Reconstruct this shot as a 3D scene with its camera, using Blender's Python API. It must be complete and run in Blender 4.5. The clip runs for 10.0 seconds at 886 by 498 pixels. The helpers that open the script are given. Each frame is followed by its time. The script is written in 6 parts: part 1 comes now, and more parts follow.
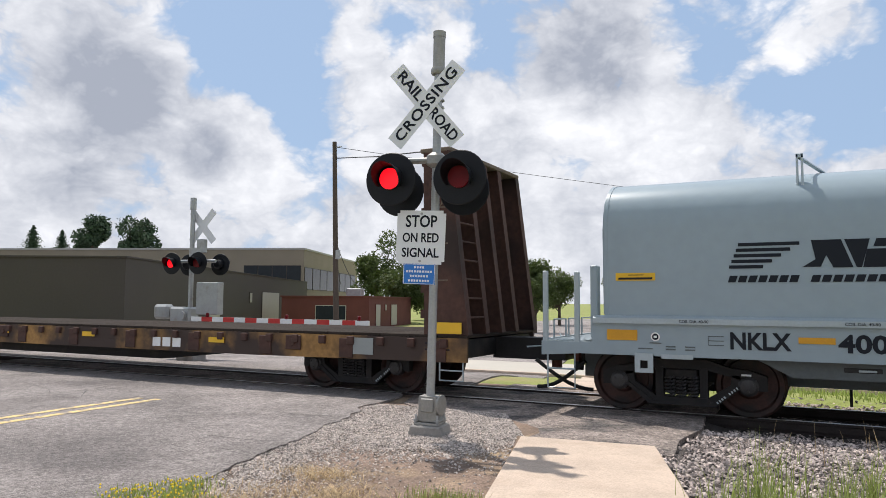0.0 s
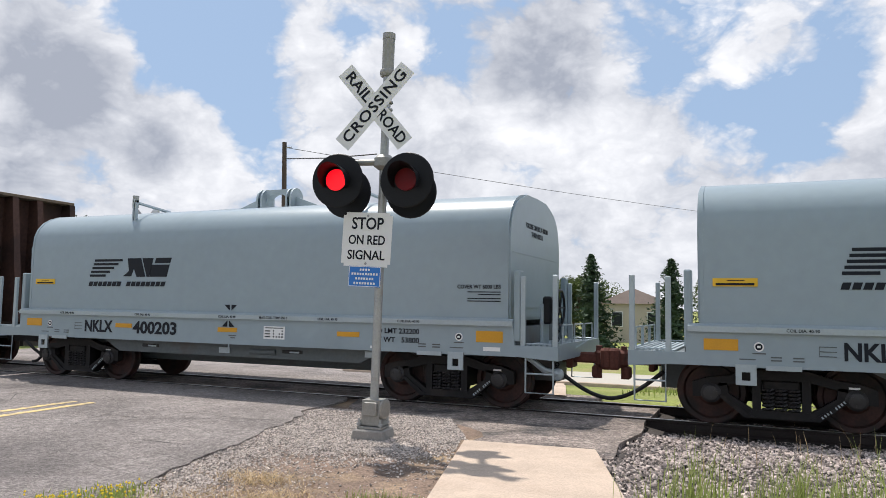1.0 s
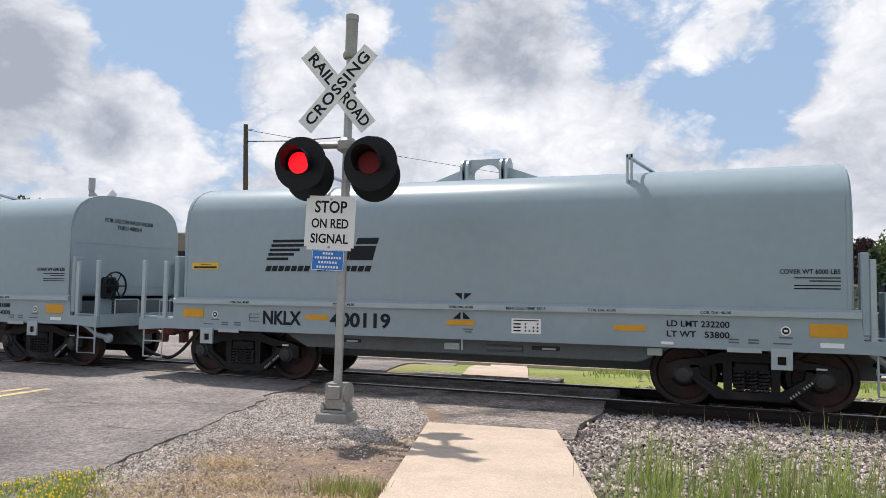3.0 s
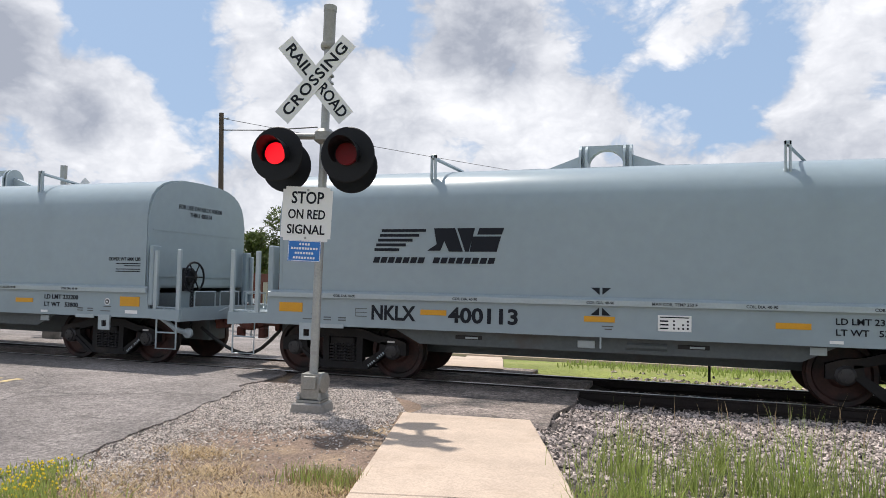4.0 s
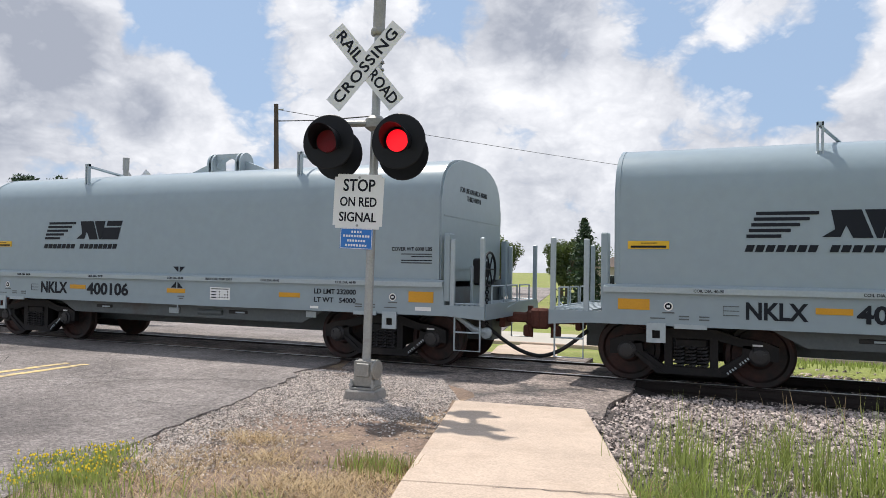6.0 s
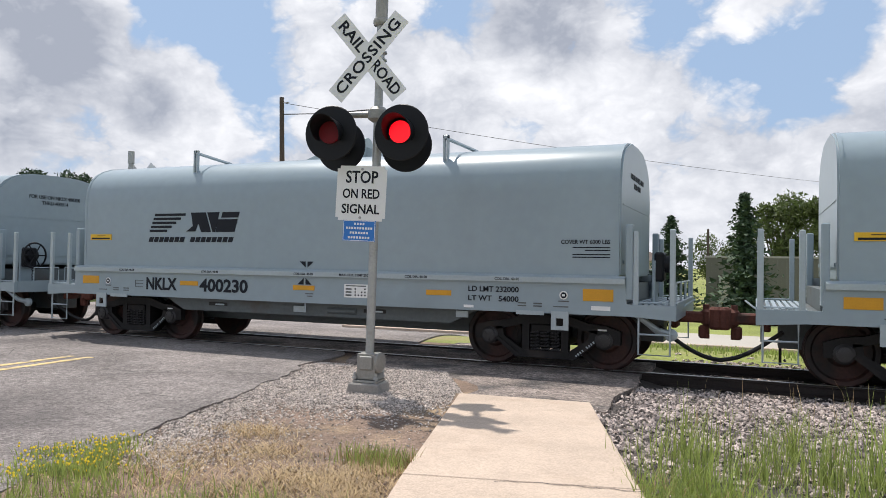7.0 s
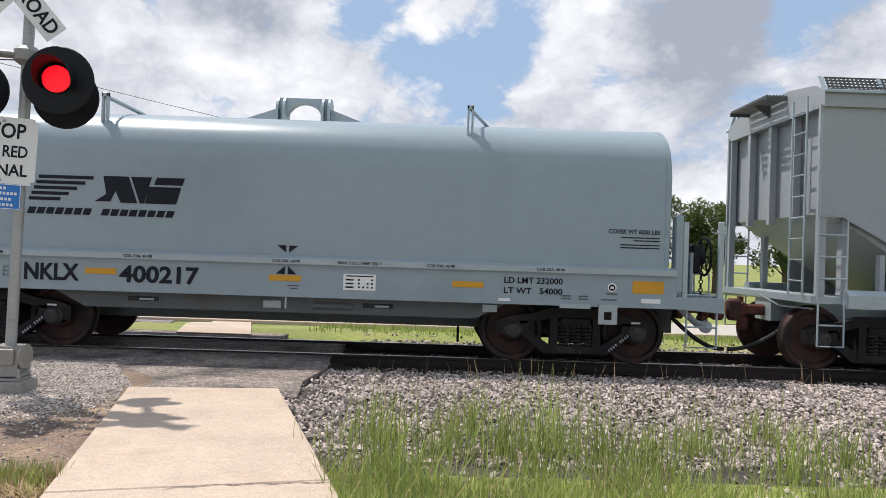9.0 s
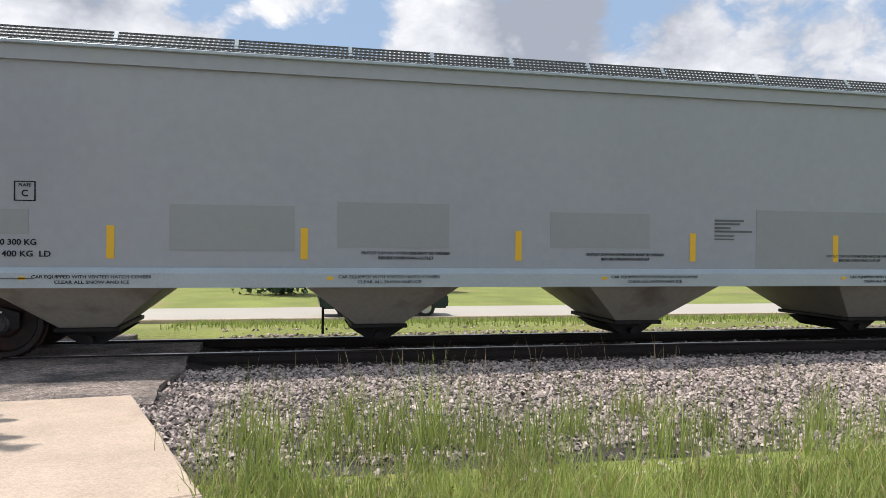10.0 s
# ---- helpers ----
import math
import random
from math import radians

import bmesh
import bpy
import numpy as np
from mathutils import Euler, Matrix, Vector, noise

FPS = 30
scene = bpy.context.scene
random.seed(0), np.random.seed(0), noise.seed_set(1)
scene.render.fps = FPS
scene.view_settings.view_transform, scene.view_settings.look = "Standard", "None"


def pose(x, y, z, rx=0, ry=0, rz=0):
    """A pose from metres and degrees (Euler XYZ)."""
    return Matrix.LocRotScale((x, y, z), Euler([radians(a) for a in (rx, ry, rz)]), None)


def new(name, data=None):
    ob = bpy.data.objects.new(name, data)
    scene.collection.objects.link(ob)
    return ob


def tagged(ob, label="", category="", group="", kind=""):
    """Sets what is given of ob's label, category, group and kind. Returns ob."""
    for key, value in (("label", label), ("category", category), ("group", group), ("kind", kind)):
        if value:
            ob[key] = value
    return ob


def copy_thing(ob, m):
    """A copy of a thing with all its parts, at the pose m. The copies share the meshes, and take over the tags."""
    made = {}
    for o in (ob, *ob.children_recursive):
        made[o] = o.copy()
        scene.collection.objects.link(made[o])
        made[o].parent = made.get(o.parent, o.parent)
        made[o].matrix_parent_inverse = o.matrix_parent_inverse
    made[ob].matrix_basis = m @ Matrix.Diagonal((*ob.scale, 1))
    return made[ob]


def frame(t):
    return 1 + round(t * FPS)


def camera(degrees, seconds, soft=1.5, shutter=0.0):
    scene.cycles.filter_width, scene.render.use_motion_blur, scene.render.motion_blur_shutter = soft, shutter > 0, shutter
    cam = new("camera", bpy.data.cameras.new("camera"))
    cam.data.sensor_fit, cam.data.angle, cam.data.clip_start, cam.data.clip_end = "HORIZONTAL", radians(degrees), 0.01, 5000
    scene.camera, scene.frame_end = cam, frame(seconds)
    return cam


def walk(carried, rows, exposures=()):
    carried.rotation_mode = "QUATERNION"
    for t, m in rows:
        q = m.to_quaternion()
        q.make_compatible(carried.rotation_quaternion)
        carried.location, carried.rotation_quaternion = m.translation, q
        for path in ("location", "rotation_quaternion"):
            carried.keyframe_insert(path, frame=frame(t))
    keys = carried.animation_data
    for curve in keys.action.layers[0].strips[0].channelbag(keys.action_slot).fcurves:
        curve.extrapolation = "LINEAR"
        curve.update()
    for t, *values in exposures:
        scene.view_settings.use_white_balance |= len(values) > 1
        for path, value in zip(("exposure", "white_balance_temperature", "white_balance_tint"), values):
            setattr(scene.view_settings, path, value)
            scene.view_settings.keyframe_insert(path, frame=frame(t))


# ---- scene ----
cam = camera(63.1, 10.0, soft=0.8, shutter=0.0)
PATH = [
    (0.0, pose(0.000, 0.000, 1.560, 94.24, -0.36, 27.36)),
    (0.5, pose(0.004, 0.038, 1.556, 94.55, -0.68, 25.43)),
    (1.0, pose(0.039, 0.046, 1.554, 94.59, -0.93, 23.41)),
    (1.5, pose(0.056, 0.037, 1.548, 94.46, -1.01, 21.93)),
    (2.0, pose(0.049, 0.044, 1.553, 94.20, -1.02, 21.06)),
    (2.5, pose(0.042, 0.047, 1.544, 93.80, -0.84, 20.97)),
    (4.0, pose(0.075, -0.024, 1.548, 92.73, -1.14, 18.69)),
    (4.5, pose(0.071, -0.011, 1.547, 92.48, -1.20, 18.09)),
    (5.0, pose(0.082, -0.015, 1.531, 92.24, -1.04, 19.20)),
    (5.5, pose(0.051, 0.024, 1.537, 92.05, -0.92, 21.62)),
    (7.0, pose(0.064, 0.142, 1.520, 91.21, -0.91, 23.44)),
    (7.5, pose(0.064, 0.205, 1.508, 90.51, -1.23, 18.67)),
    (8.0, pose(-0.007, 0.291, 1.490, 90.16, -1.47, 12.65)),
    (8.5, pose(-0.044, 0.418, 1.478, 90.15, -1.90, 6.12)),
    (9.0, pose(-0.019, 0.563, 1.479, 90.42, -1.90, -0.66)),
    (9.5, pose(-0.086, 0.678, 1.478, 90.20, -1.08, -6.92)),
    (10.0, pose(-0.152, 0.787, 1.476, 89.74, -0.54, -12.07)),
]
walk(cam, PATH)

# ---- light: a high sun behind the train, white broken cloud ----
SUN_DIR = Vector((0.42, -0.275, -1.0)).normalized()
sun = new("sun", bpy.data.lights.new("sun", "SUN"))
sun.data.energy, sun.data.angle, sun.data.color = 4.6, radians(1.0), (1.0, 0.94, 0.87)
sun.rotation_mode = "QUATERNION"
sun.rotation_quaternion = SUN_DIR.to_track_quat("-Z", "Y")
scene.view_settings.exposure = -0.02

world = bpy.data.worlds.new("sky")
scene.world = world
world.use_nodes = True


def build_sky():
    nt = world.node_tree
    N, L = nt.nodes, nt.links
    N.clear()
    out = N.new("ShaderNodeOutputWorld")
    bg = N.new("ShaderNodeBackground")
    bg.inputs["Strength"].default_value = 0.088
    sky = N.new("ShaderNodeTexSky")
    sky.sky_type, sky.sun_disc = "NISHITA", False
    sky.sun_elevation, sky.sun_rotation = radians(63.3), math.atan2(-0.42, 0.275)
    sky.air_density, sky.dust_density = 1.0, 1.2
    tc = N.new("ShaderNodeTexCoord")

    def m(op, a, b=0.0, clamp=False):
        n = N.new("ShaderNodeMath")
        n.operation, n.use_clamp = op, clamp
        for i, v in enumerate((a, b)):
            if isinstance(v, (int, float)):
                n.inputs[i].default_value = v
            else:
                L.new(v, n.inputs[i])
        return n.outputs[0]

    def noise_at(scale, detail, rough, off, vec):
        mp = N.new("ShaderNodeMapping")
        mp.inputs["Location"].default_value = off
        L.new(vec, mp.inputs[0])
        n = N.new("ShaderNodeTexNoise")
        n.inputs["Scale"].default_value, n.inputs["Detail"].default_value = scale, detail
        n.inputs["Roughness"].default_value = rough
        L.new(mp.outputs[0], n.inputs[0])
        return n.outputs[0]

    # heaped cloud: billows over the directions, a little flattened and torn by a finer noise
    flat = N.new("ShaderNodeMapping")
    flat.inputs["Scale"].default_value = (1.0, 1.0, 1.5)
    L.new(tc.outputs["Generated"], flat.inputs[0])
    tear = N.new("ShaderNodeTexNoise")
    tear.inputs["Scale"].default_value, tear.inputs["Detail"].default_value = 9.0, 6.0
    L.new(flat.outputs[0], tear.inputs[0])
    torn = N.new("ShaderNodeVectorMath")
    torn.operation = "MULTIPLY_ADD"
    L.new(tear.outputs["Color"], torn.inputs[0])
    torn.inputs[1].default_value = (0.10, 0.10, 0.10)
    L.new(flat.outputs[0], torn.inputs[2])

    def billow(scale, off):
        mp = N.new("ShaderNodeMapping")
        mp.inputs["Location"].default_value = off
        L.new(torn.outputs[0], mp.inputs[0])
        v = N.new("ShaderNodeTexVoronoi")
        v.feature = "SMOOTH_F1"
        v.inputs["Scale"].default_value, v.inputs["Smoothness"].default_value = scale, 0.6
        v.inputs["Detail"].default_value, v.inputs["Roughness"].default_value = 4.0, 0.62
        L.new(mp.outputs[0], v.inputs["Vector"])
        return v.outputs["Distance"]

    big = noise_at(3.4, 4.0, 0.5, (3.1, 0.7, 0), flat.outputs[0])
    fine = noise_at(11.0, 13.0, 0.62, (1.3, 4.2, 2.0), flat.outputs[0])
    puff = billow(9.0, (0.4, 1.7, 0.3))
    dens = m("ADD", m("ADD", m("MULTIPLY", big, 0.26), m("MULTIPLY", fine, 0.46)), m("MULTIPLY", puff, -0.30))
    height = N.new("ShaderNodeSeparateXYZ")
    L.new(tc.outputs["Generated"], height.inputs[0])
    low = m("MULTIPLY", m("SUBTRACT", 0.26, height.outputs[2]), 0.75)
    dens = m("ADD", m("ADD", dens, 0.535), m("MAXIMUM", low, 0.0))
    grey = m("ADD", m("MULTIPLY", noise_at(6.0, 10.0, 0.6, (5.0, 1.0, 8.0), flat.outputs[0]), 0.78), m("MULTIPLY", puff, 0.30))
    # open blue, heaped white and grey undersides, by compass direction and height
    for (ax, ay, az, r, k, g) in SKY_HOLES:
        d = Vector((ax, ay, az)).normalized()
        dot = N.new("ShaderNodeVectorMath")
        dot.operation = "DOT_PRODUCT"
        L.new(tc.outputs["Generated"], dot.inputs[0])
        dot.inputs[1].default_value = d
        c = math.cos(radians(r))
        f = m("DIVIDE", m("SUBTRACT", dot.outputs["Value"], c), 1.0 - c, True)
        dens = m("ADD", dens, m("MULTIPLY", f, k))
        if g:
            grey = m("ADD", grey, m("MULTIPLY", f, g))
    cover = N.new("ShaderNodeValToRGB")
    cover.color_ramp.elements[0].position, cover.color_ramp.elements[1].position = 0.455, 0.60
    L.new(dens, cover.inputs[0])
    tone = N.new("ShaderNodeValToRGB")
    e = tone.color_ramp.elements
    e[0].position, e[0].color = 0.50, (11.9, 12.0, 12.5, 1)
    e[1].position, e[1].color = 1.25, (4.8, 5.2, 6.2, 1)
    L.new(grey, tone.inputs[0])
    hazy = N.new("ShaderNodeMix")
    hazy.data_type = "RGBA"
    hazy.inputs["B"].default_value = (5.0, 6.9, 9.9, 1)
    hazy.inputs["Factor"].default_value = 0.75
    L.new(sky.outputs[0], hazy.inputs["A"])
    mix = N.new("ShaderNodeMix")
    mix.data_type = "RGBA"
    L.new(cover.outputs[0], mix.inputs["Factor"])
    L.new(hazy.outputs["Result"], mix.inputs["A"]), L.new(tone.outputs[0], mix.inputs["B"])
    L.new(mix.outputs["Result"], bg.inputs[0])
    L.new(bg.outputs[0], out.inputs[0])


SKY_HOLES = [
    (0.008, 0.947, 0.320, 4.0, 0.12, 0.00),
    (0.079, 0.941, 0.329, 4.0, 0.10, 0.00),
    (-0.047, 0.949, 0.311, 2.7, 0.08, 0.00),
    (-0.012, 0.969, 0.248, 3.1, 0.05, 0.00),
    (0.466, 0.841, 0.275, 4.0, 0.04, 0.12),
    (-0.642, 0.679, 0.355, 6.7, -0.16, 0.00),
    (-0.619, 0.731, 0.286, 5.4, -0.16, 0.00),
    (-0.676, 0.677, 0.293, 3.1, -0.09, 0.00),
    (-0.576, 0.733, 0.363, 2.7, -0.09, 0.00),
    (-0.387, 0.851, 0.356, 3.1, -0.16, 0.00),
    (-0.056, 0.938, 0.343, 4.0, -0.12, 0.00),
    (-0.008, 0.962, 0.273, 4.9, -0.10, 0.00),
    (-0.110, 0.948, 0.298, 2.7, -0.11, 0.00),
    (-0.834, 0.506, 0.222, 3.1, -0.11, 0.00),
    (-0.598, 0.780, 0.187, 3.1, -0.08, 0.00),
    (-0.611, 0.758, 0.230, 2.7, -0.09, 0.00),
    (0.039, 0.968, 0.248, 3.6, -0.06, 0.00),
    (-0.771, 0.551, 0.319, 7.6, 0.16, 0.05),
    (-0.760, 0.592, 0.266, 5.4, 0.14, 0.15),
    (-0.820, 0.548, 0.165, 6.3, 0.14, 0.00),
    (-0.814, 0.559, 0.159, 3.6, 0.05, 0.20),
    (-0.684, 0.699, 0.206, 4.5, 0.16, 0.02),
    (-0.706, 0.681, 0.193, 2.7, 0.05, 0.22),
    (-0.524, 0.775, 0.353, 2.7, 0.16, -0.10),
    (-0.507, 0.820, 0.264, 6.3, 0.14, -0.08),
    (-0.251, 0.908, 0.337, 6.3, 0.16, 0.08),
    (-0.253, 0.914, 0.317, 4.5, 0.08, 0.28),
    (-0.190, 0.957, 0.221, 6.7, 0.12, 0.00),
    (-0.001, 0.951, 0.311, 2.7, 0.14, -0.08),
    (-0.368, 0.903, 0.220, 6.3, 0.08, -0.02),
    (-0.486, 0.798, 0.355, 1.8, -0.08, 0.00),
    (-0.249, 0.929, 0.275, 2.7, -0.12, 0.00),
    (-0.016, 0.960, 0.278, 4.9, -0.14, 0.00),
    (0.074, 0.957, 0.281, 4.9, -0.14, 0.00),
    (0.062, 0.974, 0.220, 3.6, -0.11, 0.00),
    (0.442, 0.851, 0.284, 3.6, -0.12, 0.00),
    (0.428, 0.852, 0.303, 2.7, -0.09, 0.00),
    (-0.062, 0.946, 0.317, 3.6, 0.14, -0.05),
    (-0.402, 0.887, 0.229, 8.0, 0.10, 0.06),
    (-0.143, 0.958, 0.250, 4.5, 0.15, -0.08),
    (0.318, 0.903, 0.288, 6.7, 0.16, 0.38),
    (0.360, 0.884, 0.298, 4.5, 0.06, 0.22),
    (0.477, 0.841, 0.255, 4.5, 0.18, -0.10),
    (0.163, 0.950, 0.267, 3.1, 0.14, -0.05),
    (0.184, 0.965, 0.188, 6.7, 0.10, -0.02),
]
build_sky()


# ---- materials ----
def mat(name, col, rough=0.6, metal=0.0, var=0.15, scale=3.0, fine=40.0, bump=0.15, dist=0.01, stain=None, stain_amt=0.0, stain_scale=0.8, emit=None, islands=0.0, rnd=0.0, spec=None, stretch=None, thin=0.0, speck=None):
    """Colour that varies at two scales, a fine relief and stains with ragged edges, in the thing's own metres."""
    m = bpy.data.materials.new(name)
    m.use_nodes = True
    nt = m.node_tree
    N, L = nt.nodes, nt.links
    b = N["Principled BSDF"]
    b.inputs["Roughness"].default_value, b.inputs["Metallic"].default_value = rough, metal
    if spec is not None:
        b.inputs["Specular IOR Level"].default_value = spec
    tc = N.new("ShaderNodeTexCoord")
    vec = tc.outputs["Object"]
    if stretch:
        mp = N.new("ShaderNodeMapping")
        mp.inputs["Scale"].default_value = stretch
        L.new(vec, mp.inputs[0])
        vec = mp.outputs[0]

    def noi(s, detail=4.0):
        n = N.new("ShaderNodeTexNoise")
        n.inputs["Scale"].default_value, n.inputs["Detail"].default_value = s, detail
        L.new(vec, n.inputs[0])
        return n.outputs[0]

    a, f = noi(scale), noi(fine, 3.0)
    add = N.new("ShaderNodeMath")
    add.operation = "ADD"
    L.new(a, add.inputs[0]), L.new(f, add.inputs[1])
    last = add.outputs[0]
    mean = 1.0
    if islands or rnd:
        src = N.new("ShaderNodeNewGeometry").outputs["Random Per Island"] if islands else N.new("ShaderNodeObjectInfo").outputs["Random"]
        mul = N.new("ShaderNodeMath")
        mul.operation = "MULTIPLY_ADD"
        L.new(src, mul.inputs[0])
        mul.inputs[1].default_value = islands or rnd
        L.new(last, mul.inputs[2])
        last = mul.outputs[0]
        mean += 0.5 * (islands or rnd)
    ramp = N.new("ShaderNodeValToRGB")
    lo, hi = max(0.0, 1 - var), 1 + var
    span = 0.35 + 0.28 * (islands or rnd)
    ramp.color_ramp.elements[0].position = max(0.0, (mean - span) / 2.4)
    ramp.color_ramp.elements[1].position = min(1.0, (mean + span) / 2.4)
    ramp.color_ramp.elements[0].color = (*[c * lo for c in col], 1)
    ramp.color_ramp.elements[1].color = (*[min(c * hi, 0.95) for c in col], 1)
    sc = N.new("ShaderNodeMath")
    sc.operation = "DIVIDE"
    L.new(last, sc.inputs[0])
    sc.inputs[1].default_value = 2.4
    L.new(sc.outputs[0], ramp.inputs[0])
    colour = ramp.outputs[0]
    if stain:
        s = noi(stain_scale, 8.0)
        r2 = N.new("ShaderNodeValToRGB")
        r2.color_ramp.elements[0].position, r2.color_ramp.elements[1].position = 0.62 - 0.25 * stain_amt, 0.72 - 0.15 * stain_amt
        L.new(s, r2.inputs[0])
        mx = N.new("ShaderNodeMix")
        mx.data_type = "RGBA"
        L.new(r2.outputs[0], mx.inputs["Factor"]), L.new(colour, mx.inputs["A"])
        mx.inputs["B"].default_value = (*stain, 1)
        colour = mx.outputs["Result"]
    if speck:
        for sp_scale, sp_amt in speck:
            v = N.new("ShaderNodeTexVoronoi")
            v.inputs["Scale"].default_value = sp_scale
            L.new(vec, v.inputs["Vector"])
            g = N.new("ShaderNodeSeparateColor")
            L.new(v.outputs["Color"], g.inputs[0])
            mr = N.new("ShaderNodeMapRange")
            mr.inputs["To Min"].default_value, mr.inputs["To Max"].default_value = 1 - sp_amt, 1 + sp_amt
            L.new(g.outputs[0], mr.inputs["Value"])
            mm = N.new("ShaderNodeMix")
            mm.data_type, mm.blend_type = "RGBA", "MULTIPLY"
            mm.inputs["Factor"].default_value = 1.0
            L.new(colour, mm.inputs["A"]), L.new(mr.outputs[0], mm.inputs["B"])
            colour = mm.outputs["Result"]
    L.new(colour, b.inputs["Base Color"])
    if bump:
        bp = N.new("ShaderNodeBump")
        bp.inputs["Strength"].default_value, bp.inputs["Distance"].default_value = bump, dist
        L.new(add.outputs[0], bp.inputs["Height"])
        L.new(bp.outputs[0], b.inputs["Normal"])
    if thin:
        tr = N.new("ShaderNodeBsdfTranslucent")
        L.new(colour, tr.inputs["Color"])
        ms = N.new("ShaderNodeMixShader")
        ms.inputs[0].default_value = thin
        L.new(b.outputs[0], ms.inputs[1]), L.new(tr.outputs[0], ms.inputs[2])
        L.new(ms.outputs[0], N["Material Output"].inputs["Surface"])
    if emit:
        b.inputs["Emission Color"].default_value = (*emit[:3], 1)
        b.inputs["Emission Strength"].default_value = emit[3]
    return m


M_CAR = mat("pale_blue_grey_paint", (0.272, 0.338, 0.378), 0.30, 0.0, 0.05, 0.5, 6.0, 0.03, 0.01, (0.245, 0.305, 0.34), 0.15, 0.6)
M_CARLT = mat("galvanised_light_grey", (0.37, 0.43, 0.465), 0.4, 0.3, 0.08, 2.0, 30, 0.05)
M_SILL = mat("dusty_grey_underframe", (0.098, 0.116, 0.122), 0.6, 0.0, 0.15, 1.5, 20, 0.1, 0.01, (0.09, 0.085, 0.08), 0.3, 1.5)
M_BLACK = mat("black_decal", (0.010, 0.013, 0.020), 0.5, 0, 0.05, 2, 30, 0.0, spec=0.2)
M_WHITE = mat("white_decal", (0.78, 0.79, 0.78), 0.5, 0, 0.05, 2, 30, 0.0)
M_YEL = mat("amber_reflective_tape", (0.62, 0.30, 0.012), 0.4, 0, 0.08, 5, 60, 0.05)
M_YEL2 = mat("yellow_label", (0.75, 0.45, 0.02), 0.45, 0, 0.05, 5, 60, 0.0)
M_TRUCK = mat("oily_black_cast_steel", (0.012, 0.0115, 0.0125), 0.6, 0.0, 0.3, 3, 30, 0.3, 0.01, (0.035, 0.028, 0.025), 0.35, 2.0, spec=0.3)
M_SPRING = mat("worn_dark_spring_steel", (0.045, 0.044, 0.046), 0.45, 0.4, 0.2, 4, 30, 0.1)
M_WHEEL = mat("rusty_brown_wheel_steel", (0.052, 0.021, 0.017), 0.62, 0.1, 0.35, 4, 30, 0.25, 0.01, (0.016, 0.013, 0.012), 0.6, 3.0)
M_TREAD = mat("polished_wheel_tread", (0.30, 0.29, 0.29), 0.35, 0.9, 0.1, 4, 40, 0.05)
M_RUST = mat("red_rusty_coupler_iron", (0.12, 0.04, 0.028), 0.8, 0.1, 0.3, 4, 30, 0.3, 0.01, (0.05, 0.03, 0.025), 0.4, 3.0)
M_HOSE = mat("black_rubber_hose", (0.014, 0.014, 0.015), 0.6, 0, 0.2, 5, 40, 0.1)
M_HOPPER = mat("light_grey_hopper_paint", (0.315, 0.34, 0.37), 0.45, 0.0, 0.05, 0.5, 8, 0.03, 0.01, (0.33, 0.35, 0.35), 0.1, 0.5)
M_HOPBOT = mat("dusty_tan_hopper_bottom", (0.36, 0.34, 0.30), 0.7, 0, 0.12, 1.0, 15, 0.1, 0.01, (0.22, 0.19, 0.16), 0.25, 1.2)
M_PATCH = mat("darker_grey_repaint_patch", (0.27, 0.295, 0.295), 0.5, 0, 0.04, 1, 10, 0.0)
M_GRATE = mat("dark_galvanised_grating", (0.10, 0.105, 0.105), 0.6, 0.4, 0.2, 5, 40, 0.1)
M_FLATY = mat("faded_yellow_flatcar_paint", (0.33, 0.18, 0.055), 0.75, 0, 0.35, 1.2, 14, 0.25, 0.01, (0.045, 0.028, 0.022), 1.15, 1.0)
M_FLATB = mat("rusty_brown_bulkhead_steel", (0.075, 0.036, 0.027), 0.8, 0.1, 0.35, 1.0, 12, 0.3, 0.01, (0.035, 0.022, 0.019), 0.45, 0.8)
M_TIMBER = mat("weathered_timber", (0.15, 0.115, 0.085), 0.85, 0, 0.3, 2, 30, 0.4, 0.01, None, 0, 1, stretch=(1, 8, 1))
M_DECK = mat("dark_worn_deck_boards", (0.042, 0.034, 0.029), 0.85, 0, 0.35, 2, 30, 0.4, 0.01, None, 0, 1, rnd=0.4, stretch=(1, 8, 1), spec=0.05)
M_RAIL = mat("rusty_rail_steel", (0.028, 0.021, 0.019), 0.75, 0.3, 0.3, 3, 40, 0.2)
M_RAILTOP = mat("shiny_rail_head", (0.42, 0.42, 0.43), 0.3, 0.95, 0.1, 4, 40, 0.05)
M_TIE = mat("dark_creosoted_tie", (0.030, 0.026, 0.023), 0.9, 0, 0.3, 3, 40, 0.5, 0.01, None, 0, 1, rnd=0.4)
M_ASPH = mat("worn_grey_asphalt", (0.265, 0.235, 0.222), 0.92, 0, 0.5, 0.7, 70, 1.0, 0.03, (0.165, 0.146, 0.14), 0.35, 0.35, speck=((45.0, 0.35), (14.0, 0.16)))
M_ASPH2 = mat("patched_rough_asphalt", (0.27, 0.225, 0.20), 0.92, 0, 0.6, 1.3, 55, 1.0, 0.035, (0.10, 0.09, 0.087), 0.45, 1.4, speck=((40.0, 0.45), (12.0, 0.25)))
M_CRACK = mat("tar_filled_crack", (0.06, 0.055, 0.052), 0.8, 0, 0.2, 3, 40, 0.2)
M_YLINE = mat("worn_yellow_road_paint", (0.62, 0.46, 0.20), 0.8, 0, 0.2, 3, 60, 0.3, 0.01, (0.25, 0.21, 0.17), 0.6, 6.0)
